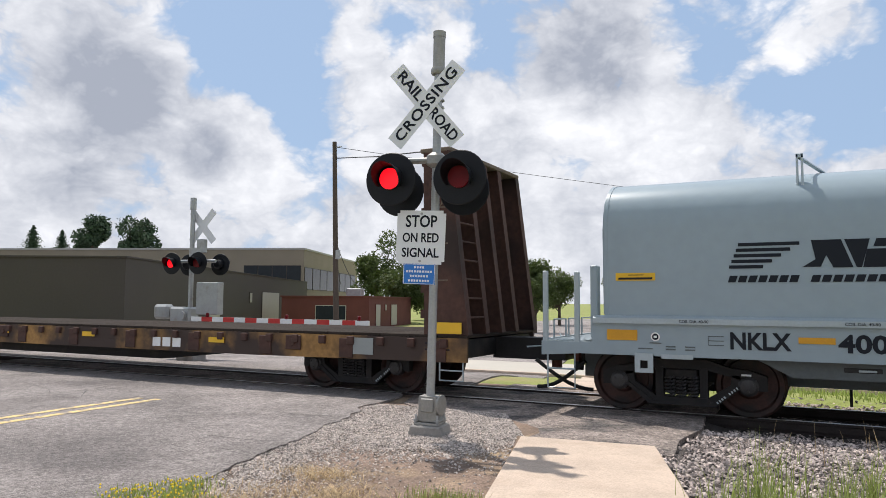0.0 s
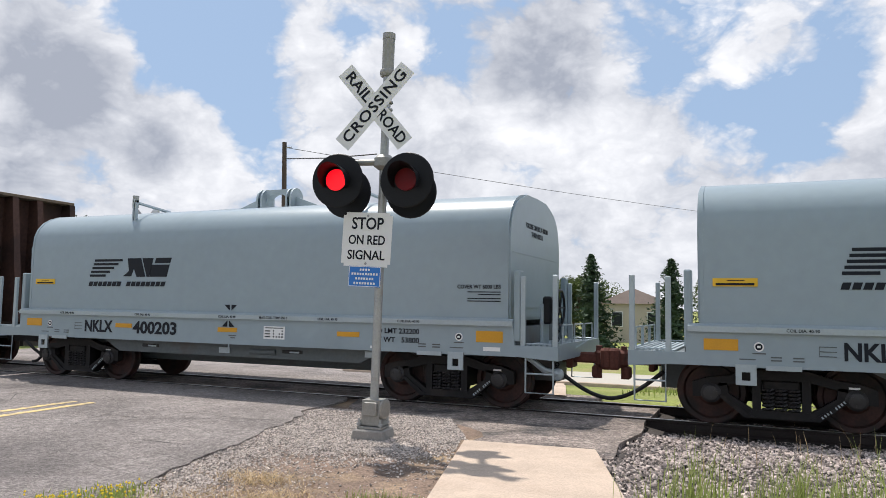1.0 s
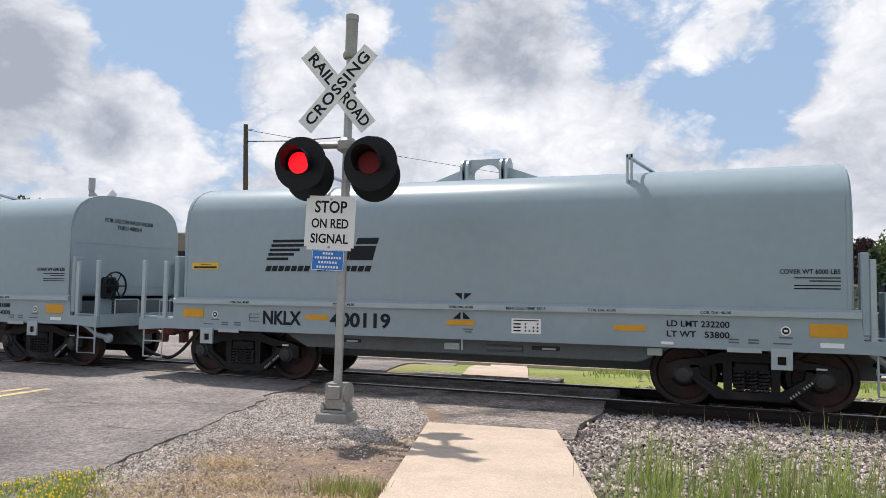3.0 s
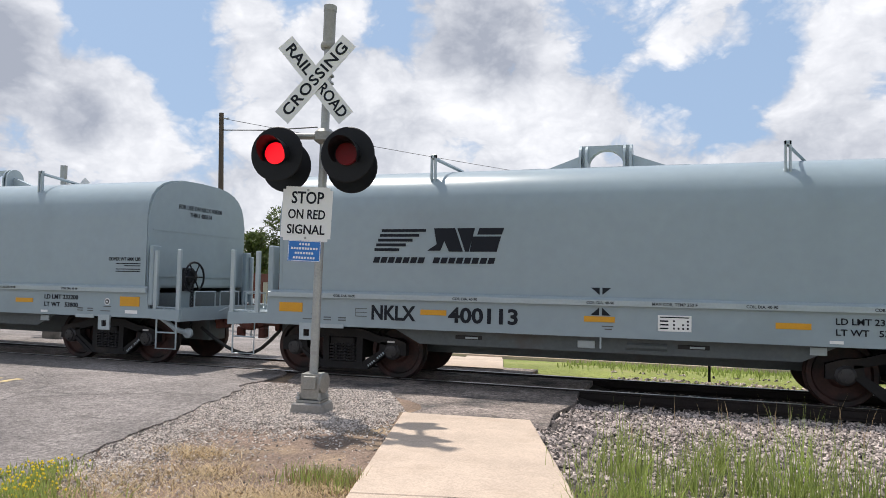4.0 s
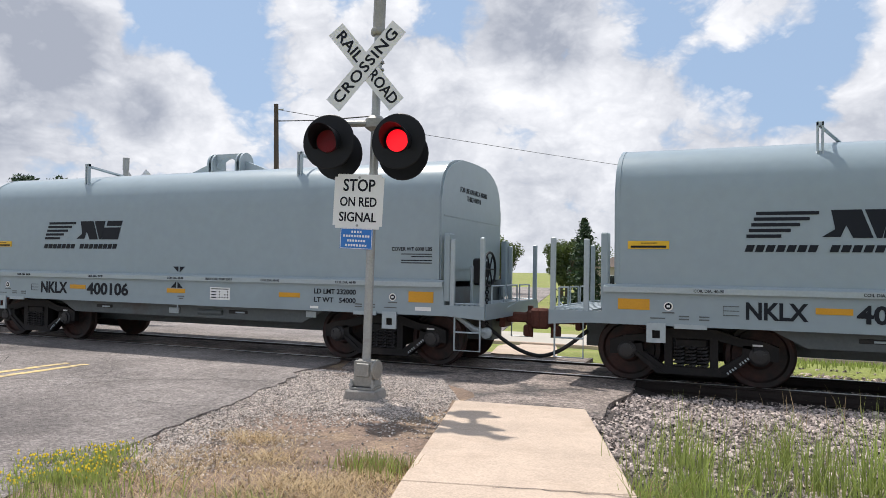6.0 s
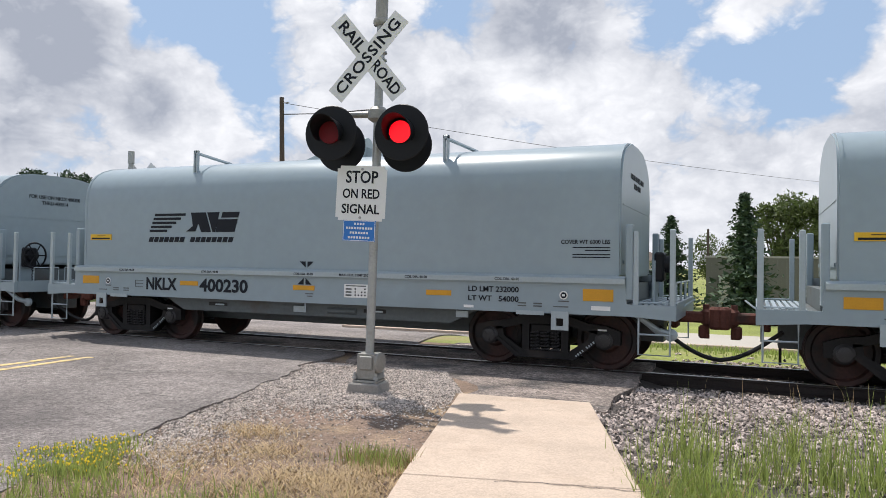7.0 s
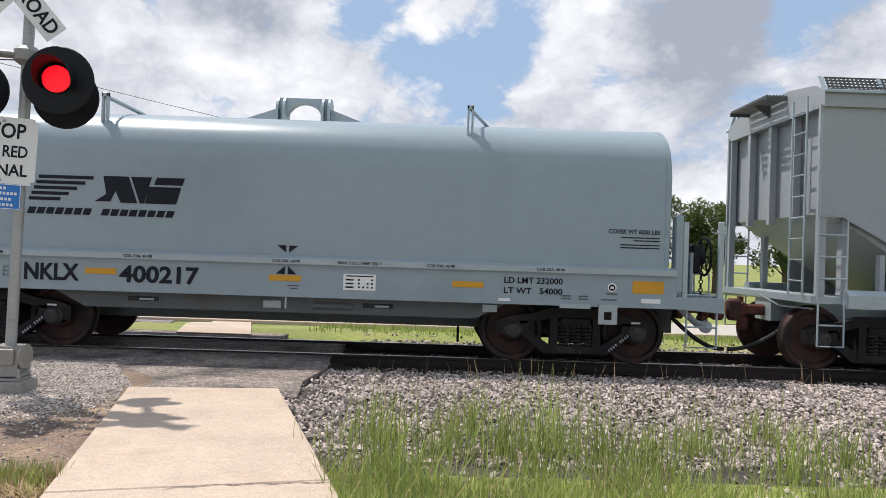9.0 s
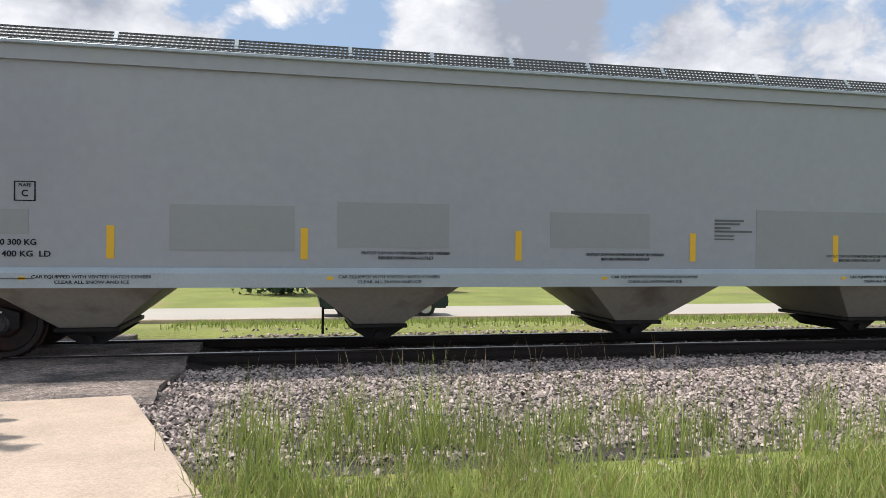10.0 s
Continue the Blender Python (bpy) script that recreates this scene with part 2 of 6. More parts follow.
M_CONC = mat("buff_concrete_paving", (0.49, 0.39, 0.31), 0.85, 0, 0.16, 1.2, 75, 0.18, 0.005, (0.43, 0.335, 0.26), 0.3, 1.1, speck=((70.0, 0.10), (9.0, 0.04)))
M_CONC2 = mat("grey_concrete_footing", (0.29, 0.275, 0.255), 0.9, 0, 0.2, 5, 60, 0.5, 0.01, (0.2, 0.19, 0.18), 0.3, 4)
M_EARTH = mat("dry_grey_brown_earth", (0.20, 0.14, 0.105), 0.95, 0, 0.45, 1.5, 45, 0.8, 0.02, (0.33, 0.24, 0.145), 0.4, 0.9, speck=((50.0, 0.30),))
M_STONE = mat("grey_white_ballast_stone", (0.375, 0.315, 0.285), 0.9, 0, 1.0, 6, 60, 0.4, 0.01, None, 0, 1, islands=1.1)
M_GRAVEL = mat("pale_loose_gravel", (0.43, 0.375, 0.335), 0.9, 0, 0.8, 6, 60, 0.4, 0.01, None, 0, 1, islands=1.1)
# ground under the ballast, coloured dark for the shade in gaps between stones
M_GAPSHADE = mat("stone_gap_shade", (0.07, 0.06, 0.055), 0.95, 0, 0.4, 2, 50, 0.8, 0.03)
M_GRASS = mat("green_grass_blades", (0.30, 0.36, 0.10), 0.6, 0, 0.5, 0.9, 3, 0.0, 0.01, None, 0, 1, islands=0.6, thin=0.4)
M_STRAW = mat("dry_straw_blades", (0.44, 0.32, 0.175), 0.75, 0, 0.35, 0.9, 3, 0.0, 0.01, None, 0, 1, islands=0.6)
M_LAWN = mat("mown_lawn", (0.215, 0.245, 0.06), 0.95, 0, 0.35, 0.5, 14, 0.9, 0.05, (0.27, 0.23, 0.10), 0.3, 0.25)
M_FLOWER = mat("yellow_flower_petals", (0.80, 0.58, 0.02), 0.6, 0, 0.15, 5, 50, 0.0)
M_GALV = mat("galvanised_steel", (0.36, 0.37, 0.37), 0.45, 0.5, 0.15, 4, 50, 0.08, 0.004, (0.30, 0.29, 0.27), 0.2, 5)
M_ALU = mat("cast_aluminium_fitting", (0.30, 0.295, 0.275), 0.5, 0.4, 0.15, 6, 50, 0.15)
M_SIGN = mat("white_reflective_sign", (0.72, 0.73, 0.74), 0.45, 0, 0.03, 2, 40, 0.02)
M_BLUE = mat("blue_reflective_sign", (0.02, 0.17, 0.55), 0.45, 0, 0.05, 2, 40, 0.02)
M_LAMPB = mat("matt_black_signal_paint", (0.007, 0.008, 0.011), 0.5, 0, 0.2, 5, 60, 0.05, spec=0.25)
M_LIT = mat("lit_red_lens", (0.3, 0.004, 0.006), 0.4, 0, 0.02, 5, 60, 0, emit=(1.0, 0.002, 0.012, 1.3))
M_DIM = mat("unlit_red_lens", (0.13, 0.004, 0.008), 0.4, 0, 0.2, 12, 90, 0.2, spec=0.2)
M_BARK = mat("grey_brown_bark", (0.10, 0.075, 0.055), 0.95, 0, 0.3, 4, 30, 0.6)
M_LEAF = mat("broad_green_leaves", (0.085, 0.12, 0.030), 0.6, 0, 0.45, 0.5, 3, 0.0, 0.01, None, 0, 1, islands=0.7, thin=0.3)
M_NEEDLE = mat("dark_conifer_needles", (0.040, 0.075, 0.034), 0.7, 0, 0.45, 0.8, 3, 0.0, 0.01, None, 0, 1, islands=0.6)
M_PLUM = mat("dark_plum_leaves", (0.035, 0.016, 0.020), 0.6, 0, 0.4, 0.8, 3, 0.0, 0.01, None, 0, 1, islands=0.6)
M_POLE = mat("dark_weathered_pole_wood", (0.085, 0.065, 0.05), 0.9, 0, 0.3, 2, 30, 0.5, 0.01, None, 0, 1, stretch=(6, 6, 0.6))
M_WIRE = mat("black_wire", (0.02, 0.02, 0.022), 0.6, 0, 0.1, 5, 50, 0)
M_OLIVE = mat("dark_olive_metal_siding", (0.058, 0.048, 0.039), 0.7, 0, 0.10, 0.3, 8, 0.1)
M_TANW = mat("tan_masonry_wall", (0.28, 0.235, 0.175), 0.85, 0, 0.10, 0.4, 10, 0.2)
M_ROOF = mat("pale_roof_edge", (0.42, 0.40, 0.37), 0.7, 0, 0.1, 1, 10, 0.1)
M_BRICK = mat("dark_red_brick_wall", (0.14, 0.045, 0.035), 0.9, 0, 0.2, 0.6, 14, 0.3)
M_GLASSD = mat("dark_window_glass", (0.03, 0.035, 0.04), 0.12, 0, 0.1, 1, 5, 0, spec=0.12)
M_DOOR = mat("pale_metal_door", (0.42, 0.40, 0.34), 0.6, 0, 0.06, 1, 10, 0.05)
M_SIDING = mat("cream_house_siding", (0.52, 0.46, 0.38), 0.8, 0, 0.06, 0.5, 10, 0.1)
M_SHINGLE = mat("brown_grey_shingles", (0.13, 0.10, 0.085), 0.9, 0, 0.2, 1, 10, 0.3)
M_SHED = mat("ribbed_grey_green_metal", (0.185, 0.18, 0.155), 0.6, 0.2, 0.08, 0.5, 10, 0.05)
M_CARP = mat("dark_blue_car_paint", (0.022, 0.035, 0.062), 0.22, 0.3, 0.05, 1, 20, 0)
M_TYRE = mat("black_tyre_rubber", (0.02, 0.02, 0.021), 0.85, 0, 0.1, 3, 30, 0.1)
M_RIM = mat("silver_wheel_rim", (0.55, 0.55, 0.56), 0.35, 0.8, 0.05, 3, 30, 0)
M_REDP = mat("red_gate_stripe", (0.50, 0.03, 0.025), 0.5, 0, 0.08, 3, 30, 0)
M_STREET = mat("pale_concrete_street", (0.42, 0.39, 0.34), 0.9, 0, 0.1, 0.3, 12, 0.2)


# ---- building helpers ----
def box(bm, c, s, rot=None, bev=0.0):
    g = bmesh.ops.create_cube(bm, size=1.0)
    vs = g["verts"]
    m = Matrix.Translation(c) @ (rot.to_4x4() if rot else Matrix()) @ Matrix.Diagonal((*s, 1))
    bmesh.ops.transform(bm, matrix=m, verts=vs)
    if bev:
        es = list({e for v in vs for e in v.link_edges})
        bmesh.ops.bevel(bm, geom=es, offset=bev, segments=1, affect="EDGES", profile=0.5)
    return bm


def rod(bm, a, b, r, r2=None, seg=8, caps=True):
    a, b = Vector(a), Vector(b)
    d = b - a
    q = d.to_track_quat("Z", "Y").to_matrix().to_4x4()
    bmesh.ops.create_cone(bm, cap_ends=caps, cap_tris=False, segments=seg, radius1=r, radius2=r if r2 is None else r2,
                          depth=d.length, matrix=Matrix.Translation((a + b) / 2) @ q)
    return bm


def tube(bm, pts, r, seg=6):
    """One unbroken tube through the points, with closed ends."""
    pts = [Vector(p) for p in pts]
    rings = []
    for i, p in enumerate(pts):
        d = (pts[min(i + 1, len(pts) - 1)] - pts[max(i - 1, 0)]).normalized()
        side = d.cross(Vector((0.31, 0.17, 0.94)) if abs(d.z) < 0.9 else Vector((0.0, 1.0, 0.0))).normalized()
        up = side.cross(d)
        rings.append([bm.verts.new(p + (side * math.cos(2 * math.pi * k / seg) + up * math.sin(2 * math.pi * k / seg)) * r) for k in range(seg)])
    for A, B in zip(rings, rings[1:]):
        # start each band at the vertex nearest to the last one, so that no band twists
        o = min(range(seg), key=lambda k: (B[k].co - A[0].co).length)
        for k in range(seg):
            bm.faces.new((A[k], A[(k + 1) % seg], B[(k + 1 + o) % seg], B[(k + o) % seg]))
    bm.faces.new(list(reversed(rings[0])))
    bm.faces.new(rings[-1])
    return bm


def ring(bm, c, axis, R, r, seg=20, rs=5):
    q = Vector(axis).to_track_quat("Z", "Y").to_matrix()
    pts = [Vector(c) + q @ Vector((R * math.cos(2 * math.pi * i / seg), R * math.sin(2 * math.pi * i / seg), 0)) for i in range(seg + 1)]
    return tube(bm, pts, r, rs)


def prism(bm, prof, axis, a, b):
    """A closed profile swept from a to b along one axis; the profile gives the two other coordinates in order."""
    def put(p, v):
        q = list(p)
        q.insert(axis, v)
        return bm.verts.new(q)
    A, B = [put(p, a) for p in prof], [put(p, b) for p in prof]
    n = len(prof)
    for i in range(n):
        bm.faces.new((A[i], A[(i + 1) % n], B[(i + 1) % n], B[i]))
    bm.faces.new(A[::-1]), bm.faces.new(B)
    return bm


def lathe(bm, prof, c, axis, seg=24):
    """A profile of (radius, height) turned about an axis through c."""
    q = Vector(axis).to_track_quat("Z", "Y").to_matrix()
    rings = []
    for r, h in prof:
        rings.append([bm.verts.new(Vector(c) + q @ Vector((r * math.cos(2 * math.pi * i / seg), r * math.sin(2 * math.pi * i / seg), h))) for i in range(seg)])
    for R0, R1 in zip(rings, rings[1:]):
        for i in range(seg):
            bm.faces.new((R0[i], R0[(i + 1) % seg], R1[(i + 1) % seg], R1[i]))
    bm.faces.new(rings[0][::-1]), bm.faces.new(rings[-1])
    return bm


def mesh_of(name, bm, material, smooth=False):
    me = bpy.data.meshes.new(name)
    bmesh.ops.recalc_face_normals(bm, faces=bm.faces)
    bm.to_mesh(me)
    bm.free()
    for mm in (material if isinstance(material, (list, tuple)) else [material]):
        me.materials.append(mm)
    if smooth:
        me.shade_smooth()
        me.set_sharp_from_angle(angle=radians(35))
    return me


def part(name, bm, material, parent, label="", smooth=False):
    ob = new(name, mesh_of(name, bm, material, smooth))
    ob.parent = parent
    if label:
        tagged(ob, label)
    return ob


def thing(name, m, label, category, group="", kind=""):
    ob = new(name)
    ob.matrix_basis = m
    return tagged(ob, label, category, group, kind)


def solo(name, bm, material, label, category, group="", kind="", smooth=False):
    return tagged(new(name, mesh_of(name, bm, material, smooth)), label, category, group, kind)


def piece(name, me, parent, loc):
    ob = new(name, me)
    ob.parent = parent
    ob.location = loc
    return ob


def lettering(name, text, size, material, parent, m, label="", width=None, spacing=1.0, bold=0.018):
    """Flat letters, centred, 4 mm thick."""
    cu = bpy.data.curves.new(name, "FONT")
    cu.body, cu.size, cu.align_x, cu.align_y = text, size, "CENTER", "CENTER"
    cu.extrude, cu.offset, cu.resolution_u, cu.space_character = 0.002, size * bold, 3, spacing
    tmp = bpy.data.objects.new(name, cu)
    me = bpy.data.meshes.new_from_object(tmp)
    bpy.data.objects.remove(tmp)
    me.materials.clear()
    me.materials.append(material)
    if width:
        xs = [v.co.x for v in me.vertices]
        k = width / max(1e-6, max(xs) - min(xs))
        me.transform(Matrix.Diagonal((k, 1, 1, 1)))
    ob = new(name, me)
    ob.parent = parent
    ob.matrix_basis = m
    tagged(ob, label, kind="stuff")
    return ob


def from_arrays(name, verts, faces, material):
    me = bpy.data.meshes.new(name)
    me.from_pydata(verts, [], faces)
    me.materials.append(material)
    return me


R = random.Random(7)
FACE = Matrix.Rotation(radians(90), 4, "X")    # letters that face the -y side
EAST = Matrix.Rotation(radians(90), 4, "Z") @ FACE    # letters that face the +x end

# ---- lie of the land ----
TY, RZ = 11.93, -0.03        # middle of the track, top of the rails


def ease(a, b, v):
    t = min(1.0, max(0.0, (v - a) / (b - a)))
    return t * t * (3 - 2 * t)


def base(y):
    """Height of the paved way across the track."""
    return -0.035 * ease(8.0, 10.4, y) - 1.0 * ease(13.6, 25.0, y)


def road_r(y):
    return -5.0 - 0.27 * (y - 5.4) + 0.22 * noise.noise((0.0, y * 0.8, 7.0)) + 0.10 * noise.noise((3.0, y * 3.1, 1.0)) + 0.05 * noise.noise((3.0, y * 9.0, 4.0))


def road_left(y):
    return -17.5 - 0.10 * y


def walk_l(y):
    return -3.05 - 0.29 * (y - 7.84)


def walk_r(y):
    return -1.62 - 0.31 * (y - 8.1)


def ground_z(x, y):
    z = base(y) - 0.032
    if y < 14:
        right = ease(walk_r(y) - 0.05, walk_r(y) + 0.25, x)
        z += right * (-0.03 * ease(5.5, 7.5, y) - 0.025 * ease(8.5, 10.2, y))
        z += 0.055 * math.exp(-((x + 4.2) ** 2 / 1.3 + (y - 7.9) ** 2 / 2.2))
        out = max(ease(-1.55, -1.3, x), ease(-19.5, -20.5, x))
        z -= 0.115 * out * ease(10.1, 10.5, y) * ease(13.6, 13.1, y)
        z += 0.03 * ease(5.5, 3.0, y)
    z += 0.018 * noise.noise((x * 0.9, y * 0.9, 3.0)) * ease(60, 20, y)
    edge = road_r(y) if y < 11 else -5.6 - 0.22 * (y - 11)
    if road_left(y) < x < edge - 0.02:
        z = min(z, base(y) - 0.035)
    return z


# ---- ground, road, track ----
def build_ground():
    xs = [-2500, -900, -300, -140, -80, -50, -35] + [-25 + 0.5 * i for i in range(81)] + [20, 28, 40, 60, 100, 200, 500, 1200, 2500]
    ys = [-2500, -600, -120, -30, -8, -3] + [0.5 * i for i in range(52)] + [27, 30, 36, 45, 60, 80, 110, 160, 260, 500, 1200, 2500]
    xs, ys = sorted(set(xs)), sorted(set(ys))
    verts = [(x, y, ground_z(x, y)) for y in ys for x in xs]
    w = len(xs)
    faces = [(j * w + i, j * w + i + 1, (j + 1) * w + i + 1, (j + 1) * w + i) for j in range(len(ys) - 1) for i in range(w - 1)]
    me = from_arrays("ground", verts, faces, M_EARTH)
    me.materials.append(M_LAWN)
    me.materials.append(M_GAPSHADE)
    for p in me.polygons:
        c = p.center
        p.material_index = 1 if (c.y > 13.6 or c.y < 2.2 or abs(c.x) > 60) else 0
        if c.x > walk_r(c.y) - 0.2 and c.y < 5.3:
            p.material_index = 1
        # darkened sheet beneath the stones, standing in for shade between them
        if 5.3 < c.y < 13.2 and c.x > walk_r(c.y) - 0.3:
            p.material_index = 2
        p.use_smooth = True
    tagged(new("ground", me), "dry earth and mown grass on both sides of the track", "ground", kind="structure")


def strip(name, material, y0, y1, left, right, z, label, category, step=0.5, thick=0.06, kind="structure", across=6):
    """A slab that runs between two edges given along y, with real sides."""
    bm = bmesh.new()
    n = max(1, int((y1 - y0) / step))
    rows = []
    for i in range(n + 1):
        y = y0 + (y1 - y0) * i / n
        a, b = left(y), right(y)
        rows.append([bm.verts.new((a + (b - a) * k / across, y, z(y))) for k in range(across + 1)])
    low = [[bm.verts.new(r[k].co - Vector((0, 0, thick))) for k in (0, -1)] for r in rows]
    for r0, r1, l0, l1 in zip(rows, rows[1:], low, low[1:]):
        for k in range(across):
            bm.faces.new((r0[k], r0[k + 1], r1[k + 1], r1[k]))
        bm.faces.new((l0[0], r0[0], r1[0], l1[0]))
        bm.faces.new((r0[-1], l0[1], l1[1], r1[-1]))
    for r, l in ((rows[0], low[0]), (rows[-1], low[-1])):
        bm.faces.new((*r, l[1], l[0]))
    return solo(name, bm, material, label, category, kind=kind)


def build_road():
    strip("road", M_ASPH, -30, 11.08, road_left, road_r, lambda y: base(y) + 0.0, "worn grey asphalt road up to the level crossing", "road", 0.12)
    strip("road_beyond", M_ASPH, 12.78, 120, lambda y: -36.0, lambda y: -5.6 - 0.22 * (y - 11), lambda y: base(y), "worn grey asphalt road beyond the level crossing", "road", 1.0)
    strip("crossing_panel", M_ASPH2, 11.29, 12.57, lambda y: -19.5, lambda y: -1.45, lambda y: RZ - 0.03, "dark patched asphalt between the rails", "crossing", 0.3, 0.1)
    strip("pavement_apron", M_ASPH2, 7.86, 11.08, lambda y: -3.7 - 0.35 * (y - 8) - 0.4 * ease(7.9, 8.4, y) - 1.1 * ease(9.0, 10.2, y), lambda y: -1.42 - 0.05 * math.sin(3 * y), lambda y: base(y) - 0.012, "rough patched asphalt where the path meets the track", "pavement", 0.3)
    strip("pavement_beyond", M_ASPH2, 12.78, 13.6, lambda y: -5.4, lambda y: -2.6, lambda y: base(y) - 0.01, "rough asphalt strip beyond the rails", "pavement", 0.3)
    # double yellow line
    for off in (0.0, 0.30):
        strip("road_line", M_YLINE, -20, 8.2 + 0.1 * off, lambda y: -9.68 + off * 1.2 - 0.04 * (y - 6), lambda y: -9.54 + off * 1.2 - 0.04 * (y - 6),
              lambda y: base(y) + 0.005, "worn yellow centre line on the asphalt", "road marking", 0.5, 0.004, across=1)
    # cracks in the asphalt
    rr = random.Random(3)
    for k in range(22):
        bm = bmesh.new()
        x, y = rr.uniform(-15, -6), rr.uniform(3.5, 10.3)
        d = rr.choice((0.05, 1.5, 0.2, 2.9)) + rr.uniform(-0.3, 0.3)
        prev = None
        w = rr.uniform(0.003, 0.007)
        for i in range(rr.randint(8, 26)):
            p = Vector((x, y, base(y) + 0.004))
            nrm = Vector((-math.sin(d), math.cos(d), 0)) * w * rr.uniform(0.5, 1.4)
            cur = (bm.verts.new(p + nrm), bm.verts.new(p - nrm))
            if prev:
                bm.faces.new((prev[0], cur[0], cur[1], prev[1]))
            prev = cur
            d += rr.uniform(-0.22, 0.22)
            x, y = x + 0.14 * math.cos(d), y + 0.14 * math.sin(d)
            if x > road_r(y) - 0.2 or y > 10.8:
                break
        if prev and len(bm.faces) > 2:
            solo("road_crack", bm, M_CRACK, "dark crack in the worn asphalt", "crack", kind="structure")
        else:
            bm.free()


def build_sidewalk():
    top = tagged(new("sidewalk"), "buff concrete sidewalk slabs ending at the track", "sidewalk", kind="structure")
    cuts = [8.1, 4.88, 3.1, 1.3, -0.5, -2.3, -4.1]
    for y1, y0 in zip(cuts, cuts[1:]):
        bm = bmesh.new()
        a, b = y0 + 0.008, y1 - 0.008
        lift = 0.20
        q = [(walk_l(a) + 0.0, a - lift), (walk_r(a), a + lift), (walk_r(b), b + (lift if y1 < 8 else 0.10)), (walk_l(b), b - (lift if y1 < 8 else 0.06))]
        z = 0.012 + 0.05 * ease(6.5, 4.5, (a + b) / 2)
        zt = [0.012 + 0.05 * ease(7.5, 4.0, p[1]) for p in q]
        v = [bm.verts.new((p[0], p[1], zz)) for p, zz in zip(q, zt)] + [bm.verts.new((p[0], p[1], zz - 0.12)) for p, zz in zip(q, zt)]
        for f in ((0, 1, 2, 3), (7, 6, 5, 4), (0, 4, 5, 1), (1, 5, 6, 2), (2, 6, 7, 3), (3, 7, 4, 0)):
            bm.faces.new([v[i] for i in f])
        bmesh.ops.bevel(bm, geom=[e for e in bm.edges], offset=0.008, segments=1, affect="EDGES")
        part("slab", bm, M_CONC, top)
    bm = bmesh.new()
    prev = None
    for i in range(14):
        x = -1.55 + i * 0.075
        y = 4.78 + 0.24 * (i / 13) ** 0.6 + 0.015 * math.sin(i * 2.1)
        z = 0.012 + 0.05 * ease(7.5, 4.0, y) + 0.004
        cur = (bm.verts.new((x, y, z)), bm.verts.new((x, y + 0.009, z)))
        if prev:
            bm.faces.new((prev[0], cur[0], cur[1], prev[1]))
        prev = cur
    part("crack", bm, M_CRACK, top, "thin dark crack")
    far = tagged(new("sidewalk_beyond"), "buff concrete sidewalk beyond the track", "sidewalk", kind="structure")
    for k in range(9):
        a, b = 13.2 + k * 1.8, 15.0 + k * 1.8 - 0.02
        bm = bmesh.new()
        L = lambda y: -4.45 - 0.25 * (y - 13.1)
        q = [(L(a), a), (L(a) + 1.3, a), (L(b) + 1.3, b), (L(b), b)]
        v = [bm.verts.new((*p, base(p[1]) + 0.012)) for p in q] + [bm.verts.new((*p, base(p[1]) - 0.1)) for p in q]
        for f in ((0, 1, 2, 3), (0, 4, 5, 1), (1, 5, 6, 2), (2, 6, 7, 3), (3, 7, 4, 0)):
            bm.faces.new([v[i] for i in f])
        part("slab", bm, M_CONC, far)


def build_track():
    tr = tagged(new("railway_track"), "rusty steel rails on dark timber ties in ballast", "track", kind="structure")
    for s in (-1, 1):
        y = TY + s * 0.7525
        bm = bmesh.new()
        prof = [(y - 0.07, RZ - 0.17), (y + 0.07, RZ - 0.17), (y + 0.07, RZ - 0.155), (y + 0.01, RZ - 0.13), (y + 0.01, RZ - 0.045), (y + 0.036, RZ - 0.035),
                (y + 0.036, RZ - 0.004), (y - 0.036, RZ - 0.004), (y - 0.036, RZ - 0.035), (y - 0.01, RZ - 0.045), (y - 0.01, RZ - 0.13), (y - 0.07, RZ - 0.155)]
        prism(bm, prof, 0, -160, 160)
        rail = part("rail", bm, M_RAIL, tr)
        bm = bmesh.new()
        box(bm, (0, y, RZ - 0.002), (320, 0.058, 0.006))
        part("rail_head", bm, M_RAILTOP, rail, "bright worn running surface")
    bm = bmesh.new()
    box(bm, (0, 0, 0), (0.23, 2.6, 0.17), bev=0.012)
    me = mesh_of("tie", bm, M_TIE)
    for i in range(64):
        piece("tie", me, tr, (-1.2 + 0.52 * i, TY + R.uniform(-0.04, 0.04), RZ - 0.262))
    bm = bmesh.new()
    for i in range(60):
        box(bm, (-21 - 0.52 * i, TY, RZ - 0.262), (0.23, 2.6, 0.17))
        box(bm, (33 + 0.52 * i, TY, RZ - 0.262), (0.23, 2.6, 0.17))
    tagged(part("far_ties", bm, M_TIE, tr), kind="stuff")


STONES = [[(0.5, 0.1, -0.2), (-0.1, 0.52, -0.25), (-0.5, -0.1, -0.2), (0.05, -0.5, -0.25), (0.12, 0.08, 0.36), (-0.18, 0.1, 0.30), (-0.02, -0.22, 0.34)],
          [(0.45, 0.25, -0.2), (-0.3, 0.4, -0.2), (-0.45, -0.3, -0.25), (0.3, -0.45, -0.2), (0.2, 0.02, 0.28), (-0.12, 0.2, 0.38), (-0.1, -0.2, 0.26)]]
STONE_F = [(0, 1, 4), (1, 5, 4), (1, 2, 5), (2, 6, 5), (2, 3, 6), (3, 4, 6), (3, 0, 4), (4, 5, 6)]


